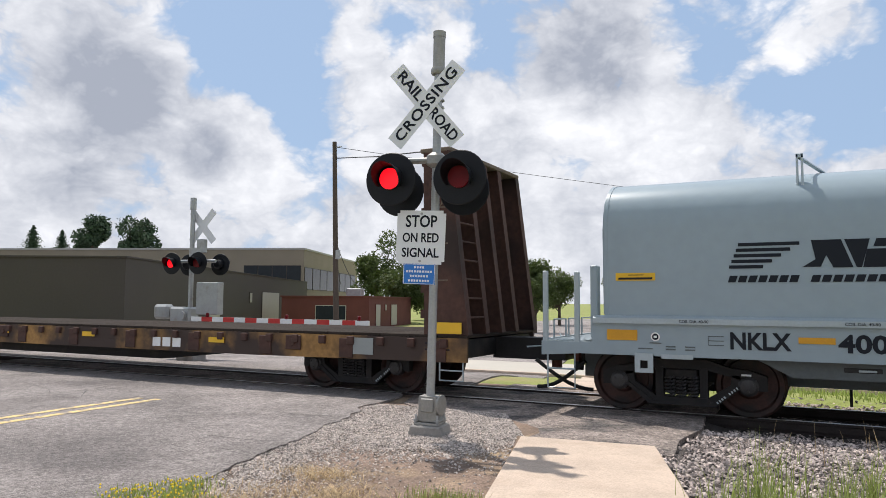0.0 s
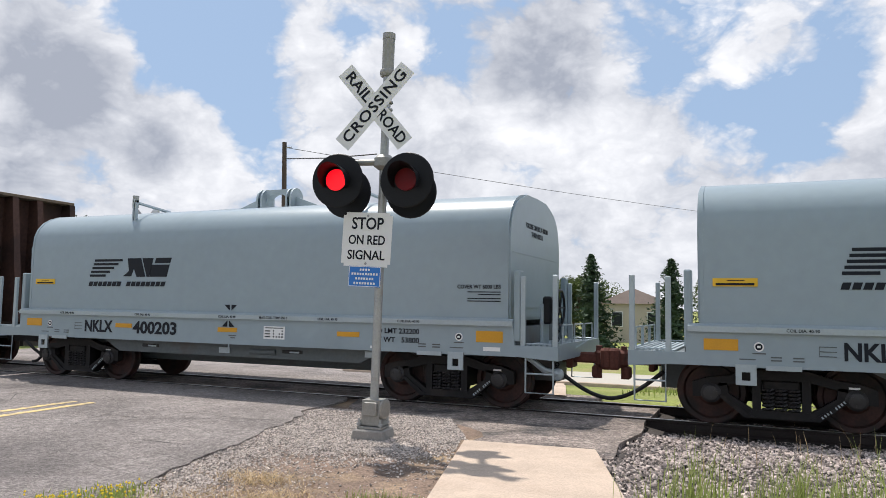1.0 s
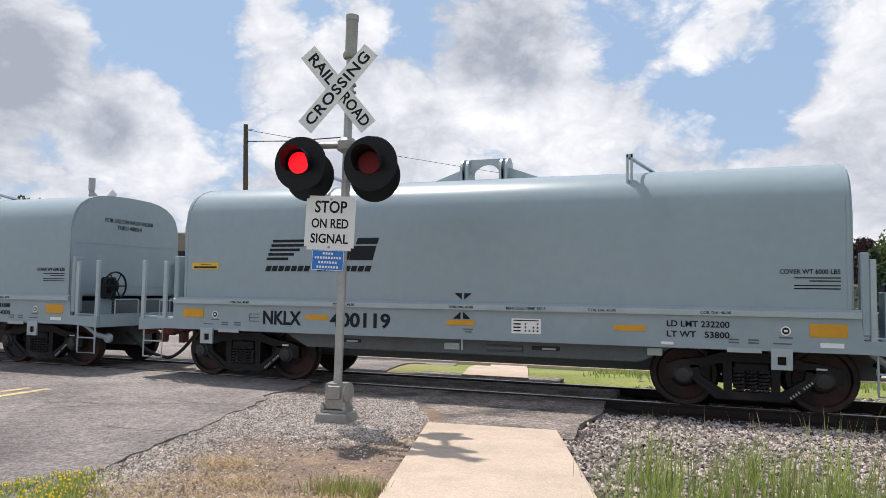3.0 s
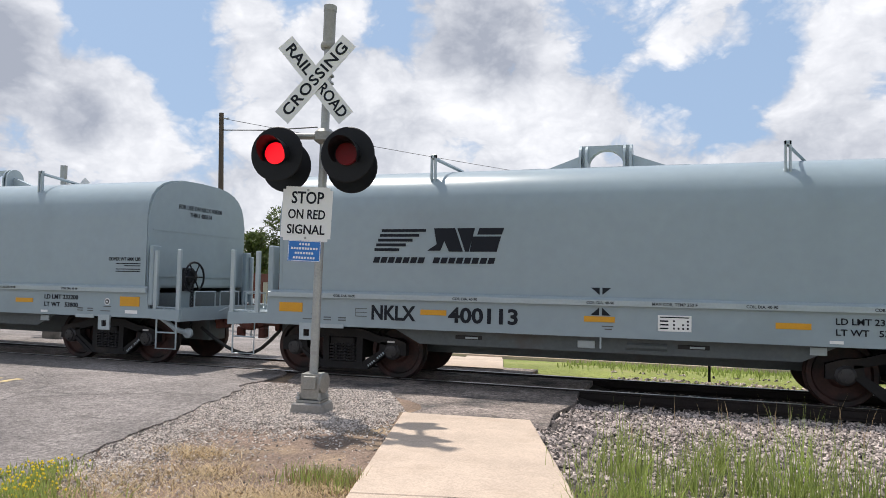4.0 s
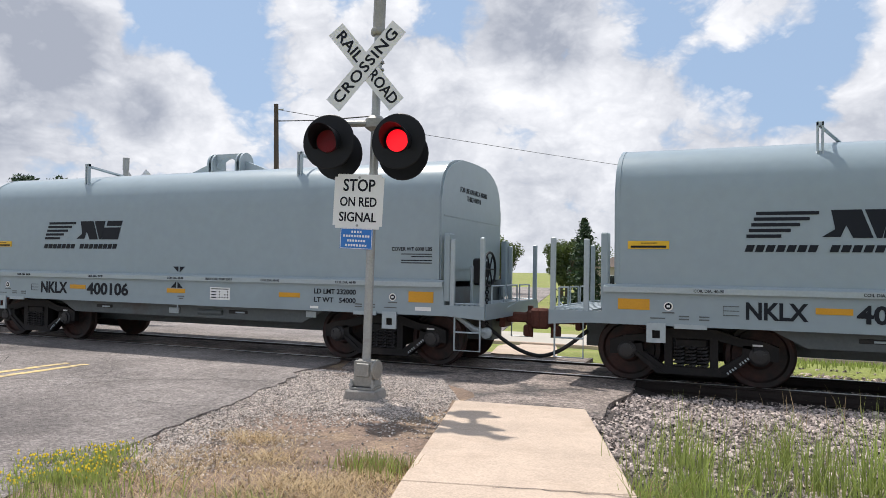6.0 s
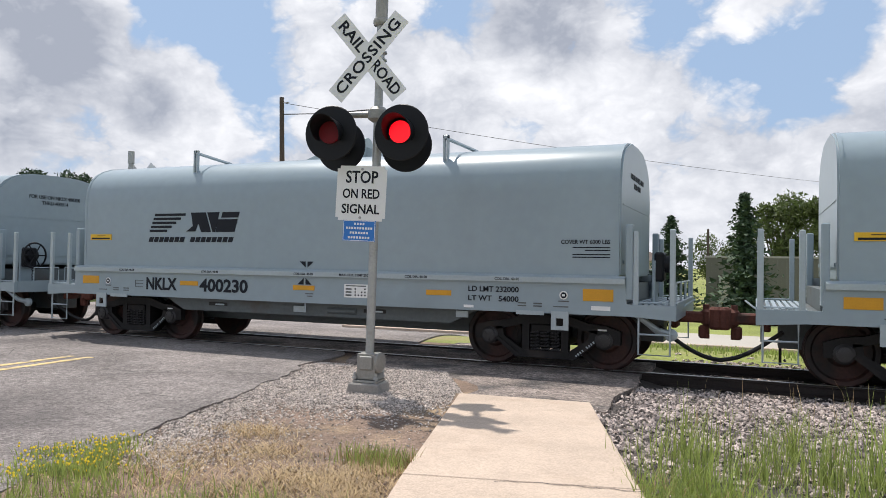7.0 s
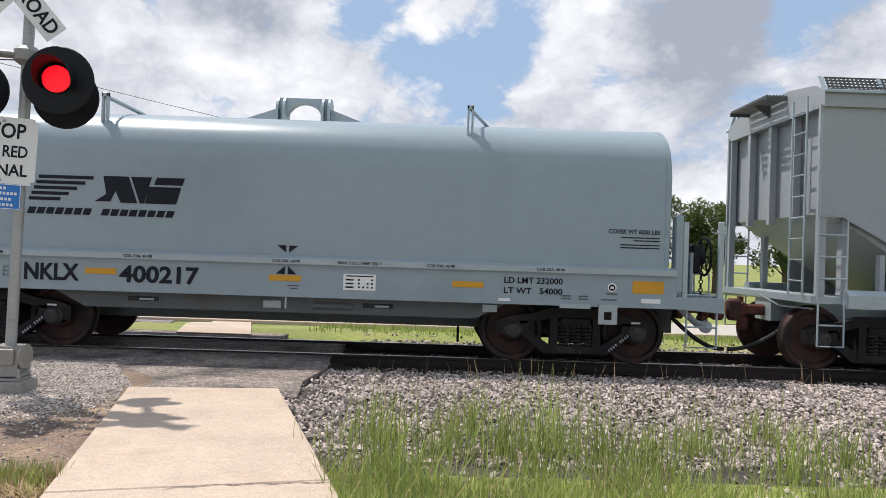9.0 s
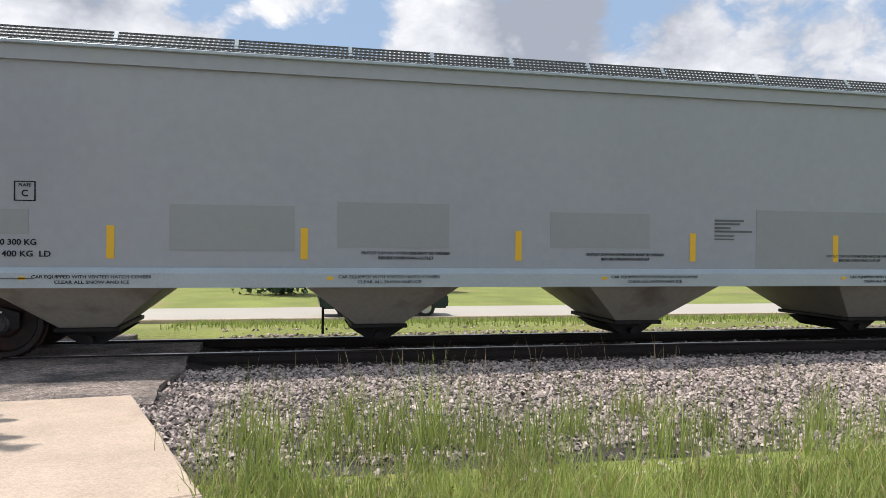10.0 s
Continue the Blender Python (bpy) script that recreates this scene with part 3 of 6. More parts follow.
def scatter_stones(name, spots, label, material=M_STONE):
    verts, faces = [], []
    rr = random.Random(len(spots))
    for x, y, z, s in spots:
        a, k = rr.uniform(0, 6.28), len(verts)
        ca, sa = math.cos(a), math.sin(a)
        sx, sy, sz = s * rr.uniform(0.7, 1.5), s * rr.uniform(0.55, 1.05), s * rr.uniform(0.4, 0.85)
        tilt = rr.uniform(-0.5, 0.5)
        for px, py, pz in STONES[rr.randint(0, 1)]:
            px, py, pz = px * sx, py * sy, pz * sz + tilt * px * sx
            verts.append((x + ca * px - sa * py, y + sa * px + ca * py, z + pz))
        faces += [tuple(k + i for i in f) for f in STONE_F]
    me = from_arrays(name, verts, faces, material)
    tagged(new(name, me), label, "gravel", kind="stuff")


def build_gravel():
    rr = random.Random(11)
    spots = []
    # ballast to the right of the path
    while len(spots) < 62000:
        x, y = rr.uniform(-2.0, 16.0), rr.uniform(5.0, 11.1)
        if x < walk_r(y) + 0.03 or (y > 8.1 and x < -1.35 + rr.uniform(-0.15, 0.1)):
            continue
        near = 5.75 + 0.5 * noise.noise((x * 0.6, 2.0, 0.0)) - 0.12 * max(0, x - 2)
        if y < near and rr.random() > 0.12:
            continue
        if rr.random() < ease(7, 16, x) * 0.6:
            continue
        spots.append((x, y, ground_z(x, y) + rr.uniform(0.0, 0.03), rr.choice((0.024, 0.032, 0.038, 0.045, 0.052, 0.066))))
    for _ in range(9000):
        x, y = rr.uniform(-1.3, 22), rr.choice((rr.uniform(11.25, 12.6), rr.uniform(12.75, 13.7), rr.uniform(12.75, 14.1)))
        spots.append((x, y, ground_z(x, y) + rr.uniform(0.0, 0.03), rr.choice((0.05, 0.065, 0.08))))
    scatter_stones("ballast", spots, "grey and white crushed stone ballast beside the rails")
    spots = []
    while len(spots) < 40000:
        x, y = rr.uniform(-6.6, -2.4), rr.uniform(4.2, 9.9)
        lo = road_r(y) - 0.12 + 0.3 * abs(noise.noise((x * 2, y * 2, 1.0)))
        hi = walk_l(y) - 0.06 if y < 8.1 else -3.05 - 0.55 * (y - 8)
        if not lo < x < hi:
            continue
        d = ((x + 4.35) / 1.6) ** 2 + ((y - 8.25) / 1.75) ** 2
        edge = math.exp(-((x - lo - 0.3) / 0.55) ** 2)
        if rr.random() > max(math.exp(-max(0, d - 0.6) * 2.4), edge * 0.8, 0.10 if x < -3.6 else 0.03):
            continue
        spots.append((x, y, ground_z(x, y) + rr.uniform(0.0, 0.012), rr.choice((0.016, 0.021, 0.026, 0.034))))
    scatter_stones("gravel", spots, "pale loose gravel heaped round the signal footing", M_GRAVEL)


def blades(name, spots, material, label, category="grass"):
    """Bent tapering blades: (x, y, z, height, lean, width)."""
    verts, faces = [], []
    rr = random.Random(len(spots) + 5)
    for x, y, z, h, lean, w in spots:
        a = rr.uniform(0, 6.28)
        b = a + rr.uniform(-0.7, 0.7) + 1.57
        dx, dy = math.cos(a) * lean * h, math.sin(a) * lean * h
        wx, wy = math.cos(b) * w, math.sin(b) * w
        k = len(verts)
        verts += [(x - wx, y - wy, z), (x + wx, y + wy, z), (x + dx * 0.35 + wx * 0.8, y + dy * 0.35 + wy * 0.8, z + h * 0.55),
                  (x + dx * 0.35 - wx * 0.8, y + dy * 0.35 - wy * 0.8, z + h * 0.55), (x + dx, y + dy, z + h)]
        faces += [(k, k + 1, k + 2, k + 3), (k + 3, k + 2, k + 4)]
    tagged(new(name, from_arrays(name, verts, faces, material)), label, category, kind="stuff")


def build_grass():
    rr = random.Random(21)
    green, straw = [], []
    # tall tufts at the edge of the ballast
    tufts = [(0.15, 5.9, 0.45), (0.55, 6.0, 0.6), (0.9, 6.1, 0.75), (1.25, 5.9, 0.6), (0.7, 5.5, 0.5), (1.6, 5.7, 0.5), (2.1, 6.2, 0.45), (2.5, 5.6, 0.5),
             (3.1, 5.9, 0.45), (3.6, 5.4, 0.45), (4.2, 6.0, 0.55), (4.7, 5.6, 0.5), (5.4, 5.6, 0.45), (-0.35, 5.6, 0.55), (-0.1, 5.2, 0.4), (0.35, 6.7, 0.5), (-0.45, 6.3, 0.6), (2.9, 6.8, 0.4)]
    for tx, ty, th in tufts:
        for _ in range(130):
            r = abs(rr.gauss(0, 0.26))
            a = rr.uniform(0, 6.28)
            x, y = tx + r * math.cos(a), ty + r * math.sin(a) * 0.8
            green.append((x, y, ground_z(x, y), th * rr.uniform(0.25, 1.0) * (1.15 - 0.9 * min(r, 0.6)), rr.uniform(0.05, 0.55), rr.uniform(0.0025, 0.0055)))
    n = 0
    while n < 58000:
        x, y = rr.uniform(-1.2, 9.5), rr.uniform(1.8, 6.4)
        if x < walk_r(y) + 0.02:
            continue
        lim = 5.3 + 0.6 * noise.noise((x * 1.1, 5.0, 1.0)) - 0.10 * max(0, x - 2)
        if y > lim and rr.random() > 0.05 or rr.random() < 0.3 * ease(4.3, 5.4, y):
            continue
        n += 1
        g = green if rr.random() < 0.88 else straw
        g.append((x, y, ground_z(x, y), rr.uniform(0.06, 0.28), rr.uniform(0.1, 0.8), rr.uniform(0.002, 0.004)))
    # verge between road and path: dry grass and two green patches
    n = 0
    while n < 5200:
        x, y = rr.uniform(-6.5, -1.0), rr.uniform(1.5, 6.3)
        if x > walk_l(y) - 0.02 or x < road_r(y) + 0.1:
            continue
        dens = ease(5.3, 4.1, y + 0.5 * noise.noise((x * 1.3, y * 1.3, 0)))
        if rr.random() > dens * ease(-0.25, 0.25, noise.noise((x * 1.6, y * 1.6, 9.0)) + 0.25 * ease(4.8, 4.0, y)):
            continue
        n += 1
        h = rr.uniform(0.04, 0.13)
        patch = 1.3 * math.exp(-((x + 2.5) ** 2 / 0.12 + (y - 5.15) ** 2 / 0.05)) + 1.0 * ease(4.1, 3.4, y)
        if rr.random() < patch:
            green.append((x, y, ground_z(x, y), h * 1.7, rr.uniform(0.1, 0.7), 0.004))
        else:
            straw.append((x, y, ground_z(x, y) + 0.004, h * 0.55, rr.uniform(0.6, 2.4), 0.0035))
    # mats of dead straw on the bare earth
    for cx, cy, r in ((-2.6, 4.6, 0.26), (-2.5, 4.35, 0.25), (-2.85, 4.5, 0.25), (-2.5, 4.9, 0.16), (-2.9, 4.2, 0.36), (-3.6, 5.0, 0.25), (-4.1, 5.5, 0.2), (-3.9, 4.6, 0.35), (-3.2, 3.7, 0.5)):
        for _ in range(620):
            x, y = cx + rr.gauss(0, r), cy + rr.gauss(0, r * 0.6)
            if road_r(y) + 0.15 < x < walk_l(y) - 0.03:
                straw.append((x, y, ground_z(x, y) + 0.006, rr.uniform(0.02, 0.06), rr.uniform(0.8, 3.0), 0.003))
    # pale tuft against the path
    for _ in range(900):
        x, y = -2.52 + rr.gauss(0, 0.20), 5.08 + rr.gauss(0, 0.10)
        if x < walk_l(y) - 0.02:
            (green if rr.random() < 0.62 else straw).append((x, y, ground_z(x, y), rr.uniform(0.05, 0.17), rr.uniform(0.1, 0.6), 0.0032))
    # clumps of yellow flowering weed beside the road
    heads = []
    for cx, cy in ((-4.5, 4.15), (-4.75, 4.45), (-4.65, 3.75), (-4.3, 3.9), (-4.95, 4.1)):
        for _ in range(300):
            x, y = cx + rr.gauss(0, 0.13), cy + rr.gauss(0, 0.13)
            h = rr.uniform(0.03, 0.11)
            green.append((x, y, ground_z(x, y), h, rr.uniform(0.1, 0.6), 0.006))
            if rr.random() < 0.13:
                heads.append((x, y, ground_z(x, y) + h))
    # sparse stems between the stones by the rail
    for _ in range(46):
        x, y = rr.uniform(-0.6, 6), rr.uniform(8.6, 10.6)
        straw.append((x, y, ground_z(x, y), rr.uniform(0.2, 0.48), rr.uniform(0.05, 0.5), 0.004))
    for _ in range(500):
        x, y = rr.uniform(-0.6, 8), rr.uniform(6.2, 8.6)
        (green if rr.random() < 0.7 else straw).append((x, y, ground_z(x, y), rr.uniform(0.1, 0.3), rr.uniform(0.1, 0.5), 0.004))
    blades("grass", green, M_GRASS, "tall green grass tufts along the ballast and verge")
    blades("dry_grass", straw, M_STRAW, "dry straw-coloured grass on bare earth")
    verts, faces = [], []
    for x, y, z in heads:
        k = len(verts)
        s = 0.012
        verts += [(x - s, y, z), (x, y - s, z + 0.004), (x + s, y, z), (x, y + s, z + 0.004), (x, y, z + 0.014), (x, y, z - 0.008)]
        faces += [(k, k + 1, k + 4), (k + 1, k + 2, k + 4), (k + 2, k + 3, k + 4), (k + 3, k, k + 4), (k + 1, k, k + 5), (k + 2, k + 1, k + 5), (k + 3, k + 2, k + 5), (k, k + 3, k + 5)]
    tagged(new("flower_heads", from_arrays("flower_heads", verts, faces, M_FLOWER)), "small yellow flower heads on green weeds", "flowers", kind="stuff")
    # rough lawn beyond the track
    far = []
    for _ in range(9000):
        x, y = rr.uniform(-2.4, 26), rr.uniform(14.2, 21)
        far.append((x, y, ground_z(x, y), rr.uniform(0.05, 0.16), rr.uniform(0.1, 0.6), 0.012))
    blades("lawn_grass", far, M_GRASS, "short green lawn grass beyond the track")


build_ground()
build_road()
build_sidewalk()
build_track()
build_gravel()
build_grass()


# ---- rolling stock; each car's origin is on the rails, x along the track, -y the near side ----
WR = 0.457


def wheelset(parent, x):
    ws = new("wheelset")
    ws.parent = parent
    ws.location = (x, 0, WR)
    for s in (-1, 1):
        bm = bmesh.new()
        lathe(bm, [(0.10, 0.09), (0.16, 0.085), (0.20, 0.045), (0.36, 0.03), (0.385, 0.075), (WR - 0.012, 0.075), (WR, 0.06), (WR + 0.002, -0.03), (WR + 0.026, -0.045), (WR + 0.02, -0.07), (0.36, -0.07), (0.2, -0.03), (0.1, -0.09)],
              (0, s * 0.755, 0), (0, s, 0), 36)
        w = part("wheel", bm, M_WHEEL, ws, smooth=True)
    bm = bmesh.new()
    rod(bm, (0, -1.05, 0), (0, 1.05, 0), 0.075, seg=12)
    part("axle", bm, M_TRUCK, ws)
    return ws


def bogie(car, x, half=0.889):
    """Two wheelsets under cast side frames with coil springs."""
    for dx in (-half, half):
        wheelset(car, x + dx)
    for s in (-1, 1):
        y = s * 1.0
        bm = bmesh.new()
        # side frame: arched top chord, columns, sloping legs and a bottom tie, open between them
        chord = [(-1.13, 0.40), (-1.13, 0.60), (-0.92, 0.67), (-0.66, 0.70), (-0.34, 0.80), (0.34, 0.80), (0.66, 0.70), (0.92, 0.67), (1.13, 0.60), (1.13, 0.40), (1.02, 0.40), (1.0, 0.52), (0.74, 0.56), (0.52, 0.61), (0.33, 0.66), (-0.33, 0.66), (-0.52, 0.61), (-0.74, 0.56), (-1.0, 0.52), (-1.02, 0.40)]
        prism(bm, [(x + a, b) for a, b in chord], 1, y - 0.06, y + 0.06)
        prism(bm, [(x - 0.42, 0.15), (x + 0.42, 0.15), (x + 0.36, 0.26), (x - 0.36, 0.26)], 1, y - 0.075, y + 0.075)
        for d in (-1, 1):
            prism(bm, [(x + d * 0.25, 0.24), (x + d * 0.36, 0.24), (x + d * 0.36, 0.68), (x + d * 0.25, 0.68)], 1, y - 0.065, y + 0.065)
            prism(bm, [(x + d * 0.30, 0.15), (x + d * 0.46, 0.15), (x + d * 0.79, 0.42), (x + d * 0.79, 0.60), (x + d * 0.68, 0.60), (x + d * 0.66, 0.46), (x + d * 0.34, 0.25)], 1, y - 0.06, y + 0.06)
            prism(bm, [(x + d * 0.30, 0.15), (x + d * 0.46, 0.15), (x + d * 0.79, 0.42), (x + d * 0.75, 0.45), (x + d * 0.42, 0.21)], 1, y - 0.085, y + 0.085)
        part("side_frame", bm, M_TRUCK, car)
        if s < 0:
            bm = bmesh.new()
            slant = math.atan2(0.27, 0.33)
            for k in range(9):
                if k != 4:
                    f = (k + 0.5) / 9
                    box(bm, (x + 0.47 + 0.29 * f, y - 0.092, 0.20 + 0.24 * f), (0.020, 0.006, 0.034), rot=Matrix.Rotation(-slant, 3, "Y"))
            tagged(part("frame_print", bm, M_CARLT, car, "small white stencilled bars"), kind="stuff")
            bars("frame_tag", car, [(x + 0.80, x + 0.93, 0.60, 0.625)], M_WHITE, y - 0.065, fine=True)
        for a in (-0.16, 0.0, 0.16):
            bm = bmesh.new()
            tube(bm, [(x + a + 0.066 * math.cos(0.6283 * k), y + s * 0.045 + 0.066 * math.sin(0.6283 * k), 0.25 + 0.005 * k) for k in range(66)], 0.019, 5)
            part("spring", bm, M_SPRING, car)
        bm = bmesh.new()
        box(bm, (x, y + s * 0.03, 0.60), (0.44, 0.12, 0.13), bev=0.02)
        part("bolster_end", bm, M_TRUCK, car)
        for a in (-half, half):
            bm = bmesh.new()
            lathe(bm, [(0.135, -0.10), (0.135, 0.04), (0.10, 0.06), (0.10, 0.085), (0.04, 0.095)], (x + a, y + s * 0.03, WR), (0, s, 0), 16)
            for k in range(3):
                an = k * 2.094 + 0.5
                rod(bm, (x + a + 0.065 * math.cos(an), y + s * 0.115, WR + 0.065 * math.sin(an)), (x + a + 0.065 * math.cos(an), y + s * 0.135, WR + 0.065 * math.sin(an)), 0.02, seg=6)
            part("axle_box", bm, M_SPRING, car, smooth=True)
    bm = bmesh.new()
    box(bm, (x, 0, 0.47), (0.46, 1.88, 0.38), bev=0.03)
    part("bolster", bm, M_TRUCK, car)


def coupler(car, x, s, mat_=None, z=0.80):
    bm = bmesh.new()
    box(bm, (x + s * 0.05, 0, z), (0.72, 0.15, 0.17), bev=0.03)
    box(bm, (x - s * 0.10, 0, z), (0.10, 0.40, 0.34), bev=0.02)
    box(bm, (x + s * 0.40, 0.06, z), (0.24, 0.34, 0.30), bev=0.06)
    lathe(bm, [(0.08, -0.17), (0.11, -0.13), (0.11, 0.13), (0.08, 0.17)], (x + s * 0.50, -0.13, z), (0, 0, 1), 10)
    box(bm, (x + s * 0.30, 0, z - 0.22), (0.12, 0.18, 0.20), bev=0.03)
    rod(bm, (x + s * 0.35, -0.02, z - 0.32), (x + s * 0.35, -0.02, z + 0.2), 0.05)
    part("coupler", bm, mat_ or M_RUST, car, "rusty red knuckle coupler")
    bm = bmesh.new()
    pts = [(x - s * 0.30 + s * 0.90 * t, -0.42 + 0.26 * t, z - 0.14 - 0.48 * math.sin(math.pi / 2 * t)) for t in [i / 12 for i in range(13)]]
    tube(bm, pts, 0.033, 7)
    part("brake_hose", bm, M_HOSE, car)
    bm = bmesh.new()
    tube(bm, [(x - s * 0.1, -1.35, z + 0.12), (x - s * 0.05, -0.5, z + 0.10), (x + s * 0.2, -0.2, z + 0.28)], 0.014, 5)
    part("uncoupling_lever", bm, M_CARLT, car)


def stirrup(car, x0, x1, y, top, low, mat_, name="step"):
    bm = bmesh.new()
    tube(bm, [(x0, y, top), (x0, y, low), (x1, y, low), (x1, y, top)], 0.016, 6)
    tube(bm, [(x0, y, (low + top) / 2), (x1, y, (low + top) / 2)], 0.014, 6)
    part(name, bm, mat_, car)


def bars(name, car, spec, material, y, label="", fine=False):
    """Thin plates of tape or print; fine print stays one piece."""
    if fine:
        bm = bmesh.new()
        for x0, x1, z0, z1 in spec:
            box(bm, ((x0 + x1) / 2, y, (z0 + z1) / 2), (x1 - x0, 0.006, z1 - z0))
        return tagged(part(name, bm, material, car, label), kind="stuff")
    for x0, x1, z0, z1 in spec:
        bm = bmesh.new()
        box(bm, ((x0 + x1) / 2, y, (z0 + z1) / 2), (x1 - x0, 0.006, z1 - z0))
        last = part(name, bm, material, car, label)
    return last


def cover_profile(hw=1.47, z0=1.40, shoulder=2.66, top=3.45):
    pts = [(-hw, z0)]
    n = 14
    for i in range(n + 1):
        a = math.pi * i / n
        c, s = math.cos(a), math.sin(a)
        e = 0.62
        pts.append((-hw * math.copysign(abs(c) ** e, c), shoulder + (top - shoulder) * abs(s) ** 0.78))
    pts.append((hw, z0))
    return pts


def coil_car():
    car = thing("coil_car", Matrix(), "pale blue-grey covered coil steel railcar with black lettering", "freight car", "coil cars of the train")
    prof = cover_profile()
    bm = bmesh.new()
    prism(bm, prof, 0, -5.17, 5.35)
    ends = [e for e in bm.edges if abs(e.verts[0].co.x - e.verts[1].co.x) < 1e-4]
    bmesh.ops.bevel(bm, geom=ends, offset=0.035, segments=2, affect="EDGES")
    cover = part("cover", bm, M_CAR, car, "rounded pale blue-grey steel cover", smooth=True)
    # raised edge bands and roof seam of the cover
    for x in (-5.12, 5.30):
        bm = bmesh.new()
        big = [(a * 1.004, b + 0.006 if b > 2 else b) for a, b in prof]
        prism(bm, big, 0, x - 0.025, x + 0.025)
        part("band", bm, M_CAR, cover, smooth=True)
    for s in (-1, 1):
        bm = bmesh.new()
        e = 5.35 if s > 0 else 5.17
        box(bm, (s * (e + 0.005), 0, 1.62), (0.03, 2.6, 0.05))
        box(bm, (s * (e + 0.002), 0, 2.45), (0.012, 2.7, 0.014))
        part("end_stiffener", bm, M_CAR, cover)
        bm = bmesh.new()
        prism(bm, [(s * 1.44, 1.31), (s * 1.57, 1.31), (s * 1.57, 1.385), (s * 1.50, 1.42), (s * 1.44, 1.42)], 0, -5.30, 5.42)
        part("ledge", bm, M_CARLT, cover)
    lettering("end_text", "FOR USE ON NKLX 400300", 0.12, M_BLACK, cover, Matrix.Translation((5.353, -0.02, 2.93)) @ EAST, width=1.32)
    lettering("end_text", "THRU 400314", 0.12, M_BLACK, cover, Matrix.Translation((5.353, -0.02, 2.80)) @ EAST, width=0.68)
    # lifting eye and guide brackets
    bm = bmesh.new()
    for x in (-0.40, -0.30, 0.30, 0.40):
        lathe(bm, [(0.21, -0.02), (0.21, 0.02)], (x, 0, 3.68), (1, 0, 0), 20)
        box(bm, (x, 0, 3.55), (0.04, 0.42, 0.27))
    # the arch between the plates
    arc = [(0.29 * math.cos(math.pi * k / 10), 3.50 + 0.30 * math.sin(math.pi * k / 10)) for k in range(11)]
    prism(bm, [(0.38, 3.45), (0.38, 3.87), (-0.38, 3.87), (-0.38, 3.45)] + arc[::-1], 1, -0.09, 0.09)
    for s in (-1, 1):
        prism(bm, [(s * 0.40, 3.42), (s * 1.12, 3.42), (s * 1.12, 3.46), (s * 0.40, 3.72)], 1, -0.05, 0.05)
    box(bm, (0, 0, 3.447), (2.6, 0.9, 0.03))
    part("lifting_eye", bm, M_CARLT, cover, "welded steel lifting eye")
    for x in (-2.55, 2.55):
        for s in (-1, 1):
            bm = bmesh.new()
            box(bm, (x - 0.03, s * 1.25, 3.30), (0.03, 0.07, 0.62), bev=0.006)
            box(bm, (x + 0.03, s * 1.25, 3.30), (0.03, 0.07, 0.62), bev=0.006)
            box(bm, (x, s * 1.25, 3.58), (0.09, 0.07, 0.06), bev=0.006)
            tube(bm, [(x, s * 1.24, 3.56), (x + 0.30, s * 0.62, 3.42)], 0.028, 4)
            box(bm, (x, s * 1.29, 3.00), (0.24, 0.12, 0.03))
            part("stacking_bracket", bm, M_CARLT, cover)
    # side sill and underframe
    for s in (-1, 1):
        bm = bmesh.new()
        prism(bm, [(-6.1, 0.82), (-6.1, 1.03), (-5.33, 1.03), (-5.31, 1.31), (5.42, 1.31), (5.44, 1.03), (6.1, 1.03), (6.1, 0.82), (5.5, 0.86), (-5.5, 0.86)], 1, s * 1.46, s * 1.52)
        part("side_sill", bm, M_CAR, car)
    bm = bmesh.new()
    box(bm, (0, 0, 0.95), (12.15, 2.9, 0.12))
    box(bm, (0, 0, 1.16), (10.7, 2.86, 0.28))
    part("deck", bm, M_SILL, car)
    bm = bmesh.new()
    prism(bm, [(-3.15, 0.86), (-2.7, 0.63), (2.7, 0.63), (3.15, 0.86)], 1, -1.32, -1.28)
    part("apron", bm, M_SILL, car)
    bm = bmesh.new()
    prism(bm, [(-3.15, 0.86), (-2.7, 0.63), (2.7, 0.63), (3.15, 0.86)], 1, 1.28, 1.32)
    part("apron", bm, M_SILL, car)
    bm = bmesh.new()
    box(bm, (0, 0, 0.62), (11.6, 0.5, 0.42))
    part("centre_sill", bm, M_SILL, car, "dusty grey underframe beam")
    for x in (-1.9, 1.35):
        bm = bmesh.new()
        box(bm, (x, -1.326, 0.76), (0.42, 0.012, 0.06), bev=0.005)
        part("slot", bm, M_HOSE, car)
        bm = bmesh.new()
        box(bm, (x + 0.05, -1.335, 0.755), (0.2, 0.012, 0.03), bev=0.004)
        part("slot_lever", bm, M_CARLT, car)
    bm = bmesh.new()
    box(bm, (-0.12, -1.335, 0.74), (0.25, 0.02, 0.11), bev=0.008)
    part("data_plate", bm, M_CARLT, car)
    bm = bmesh.new()
    rod(bm, (0.45, -1.30, 0.74), (1.0, -1.30, 0.74), 0.06, seg=10)
    part("air_reservoir", bm, M_SILL, car)
    bm = bmesh.new()
    rod(bm, (0.10, -1.49, 0.70), (0.10, -1.49, 0.87), 0.014, seg=6)
    part("release_rod", bm, M_CARLT, car)
    bm = bmesh.new()
    box(bm, (2.9, -1.335, 0.78), (0.2, 0.02, 0.1))
    part("data_plate", bm, M_CARLT, car)
    for x in (-4.155, 4.155):
        bogie(car, x)
    for s in (-1, 1):
        coupler(car, s * 6.05, s)
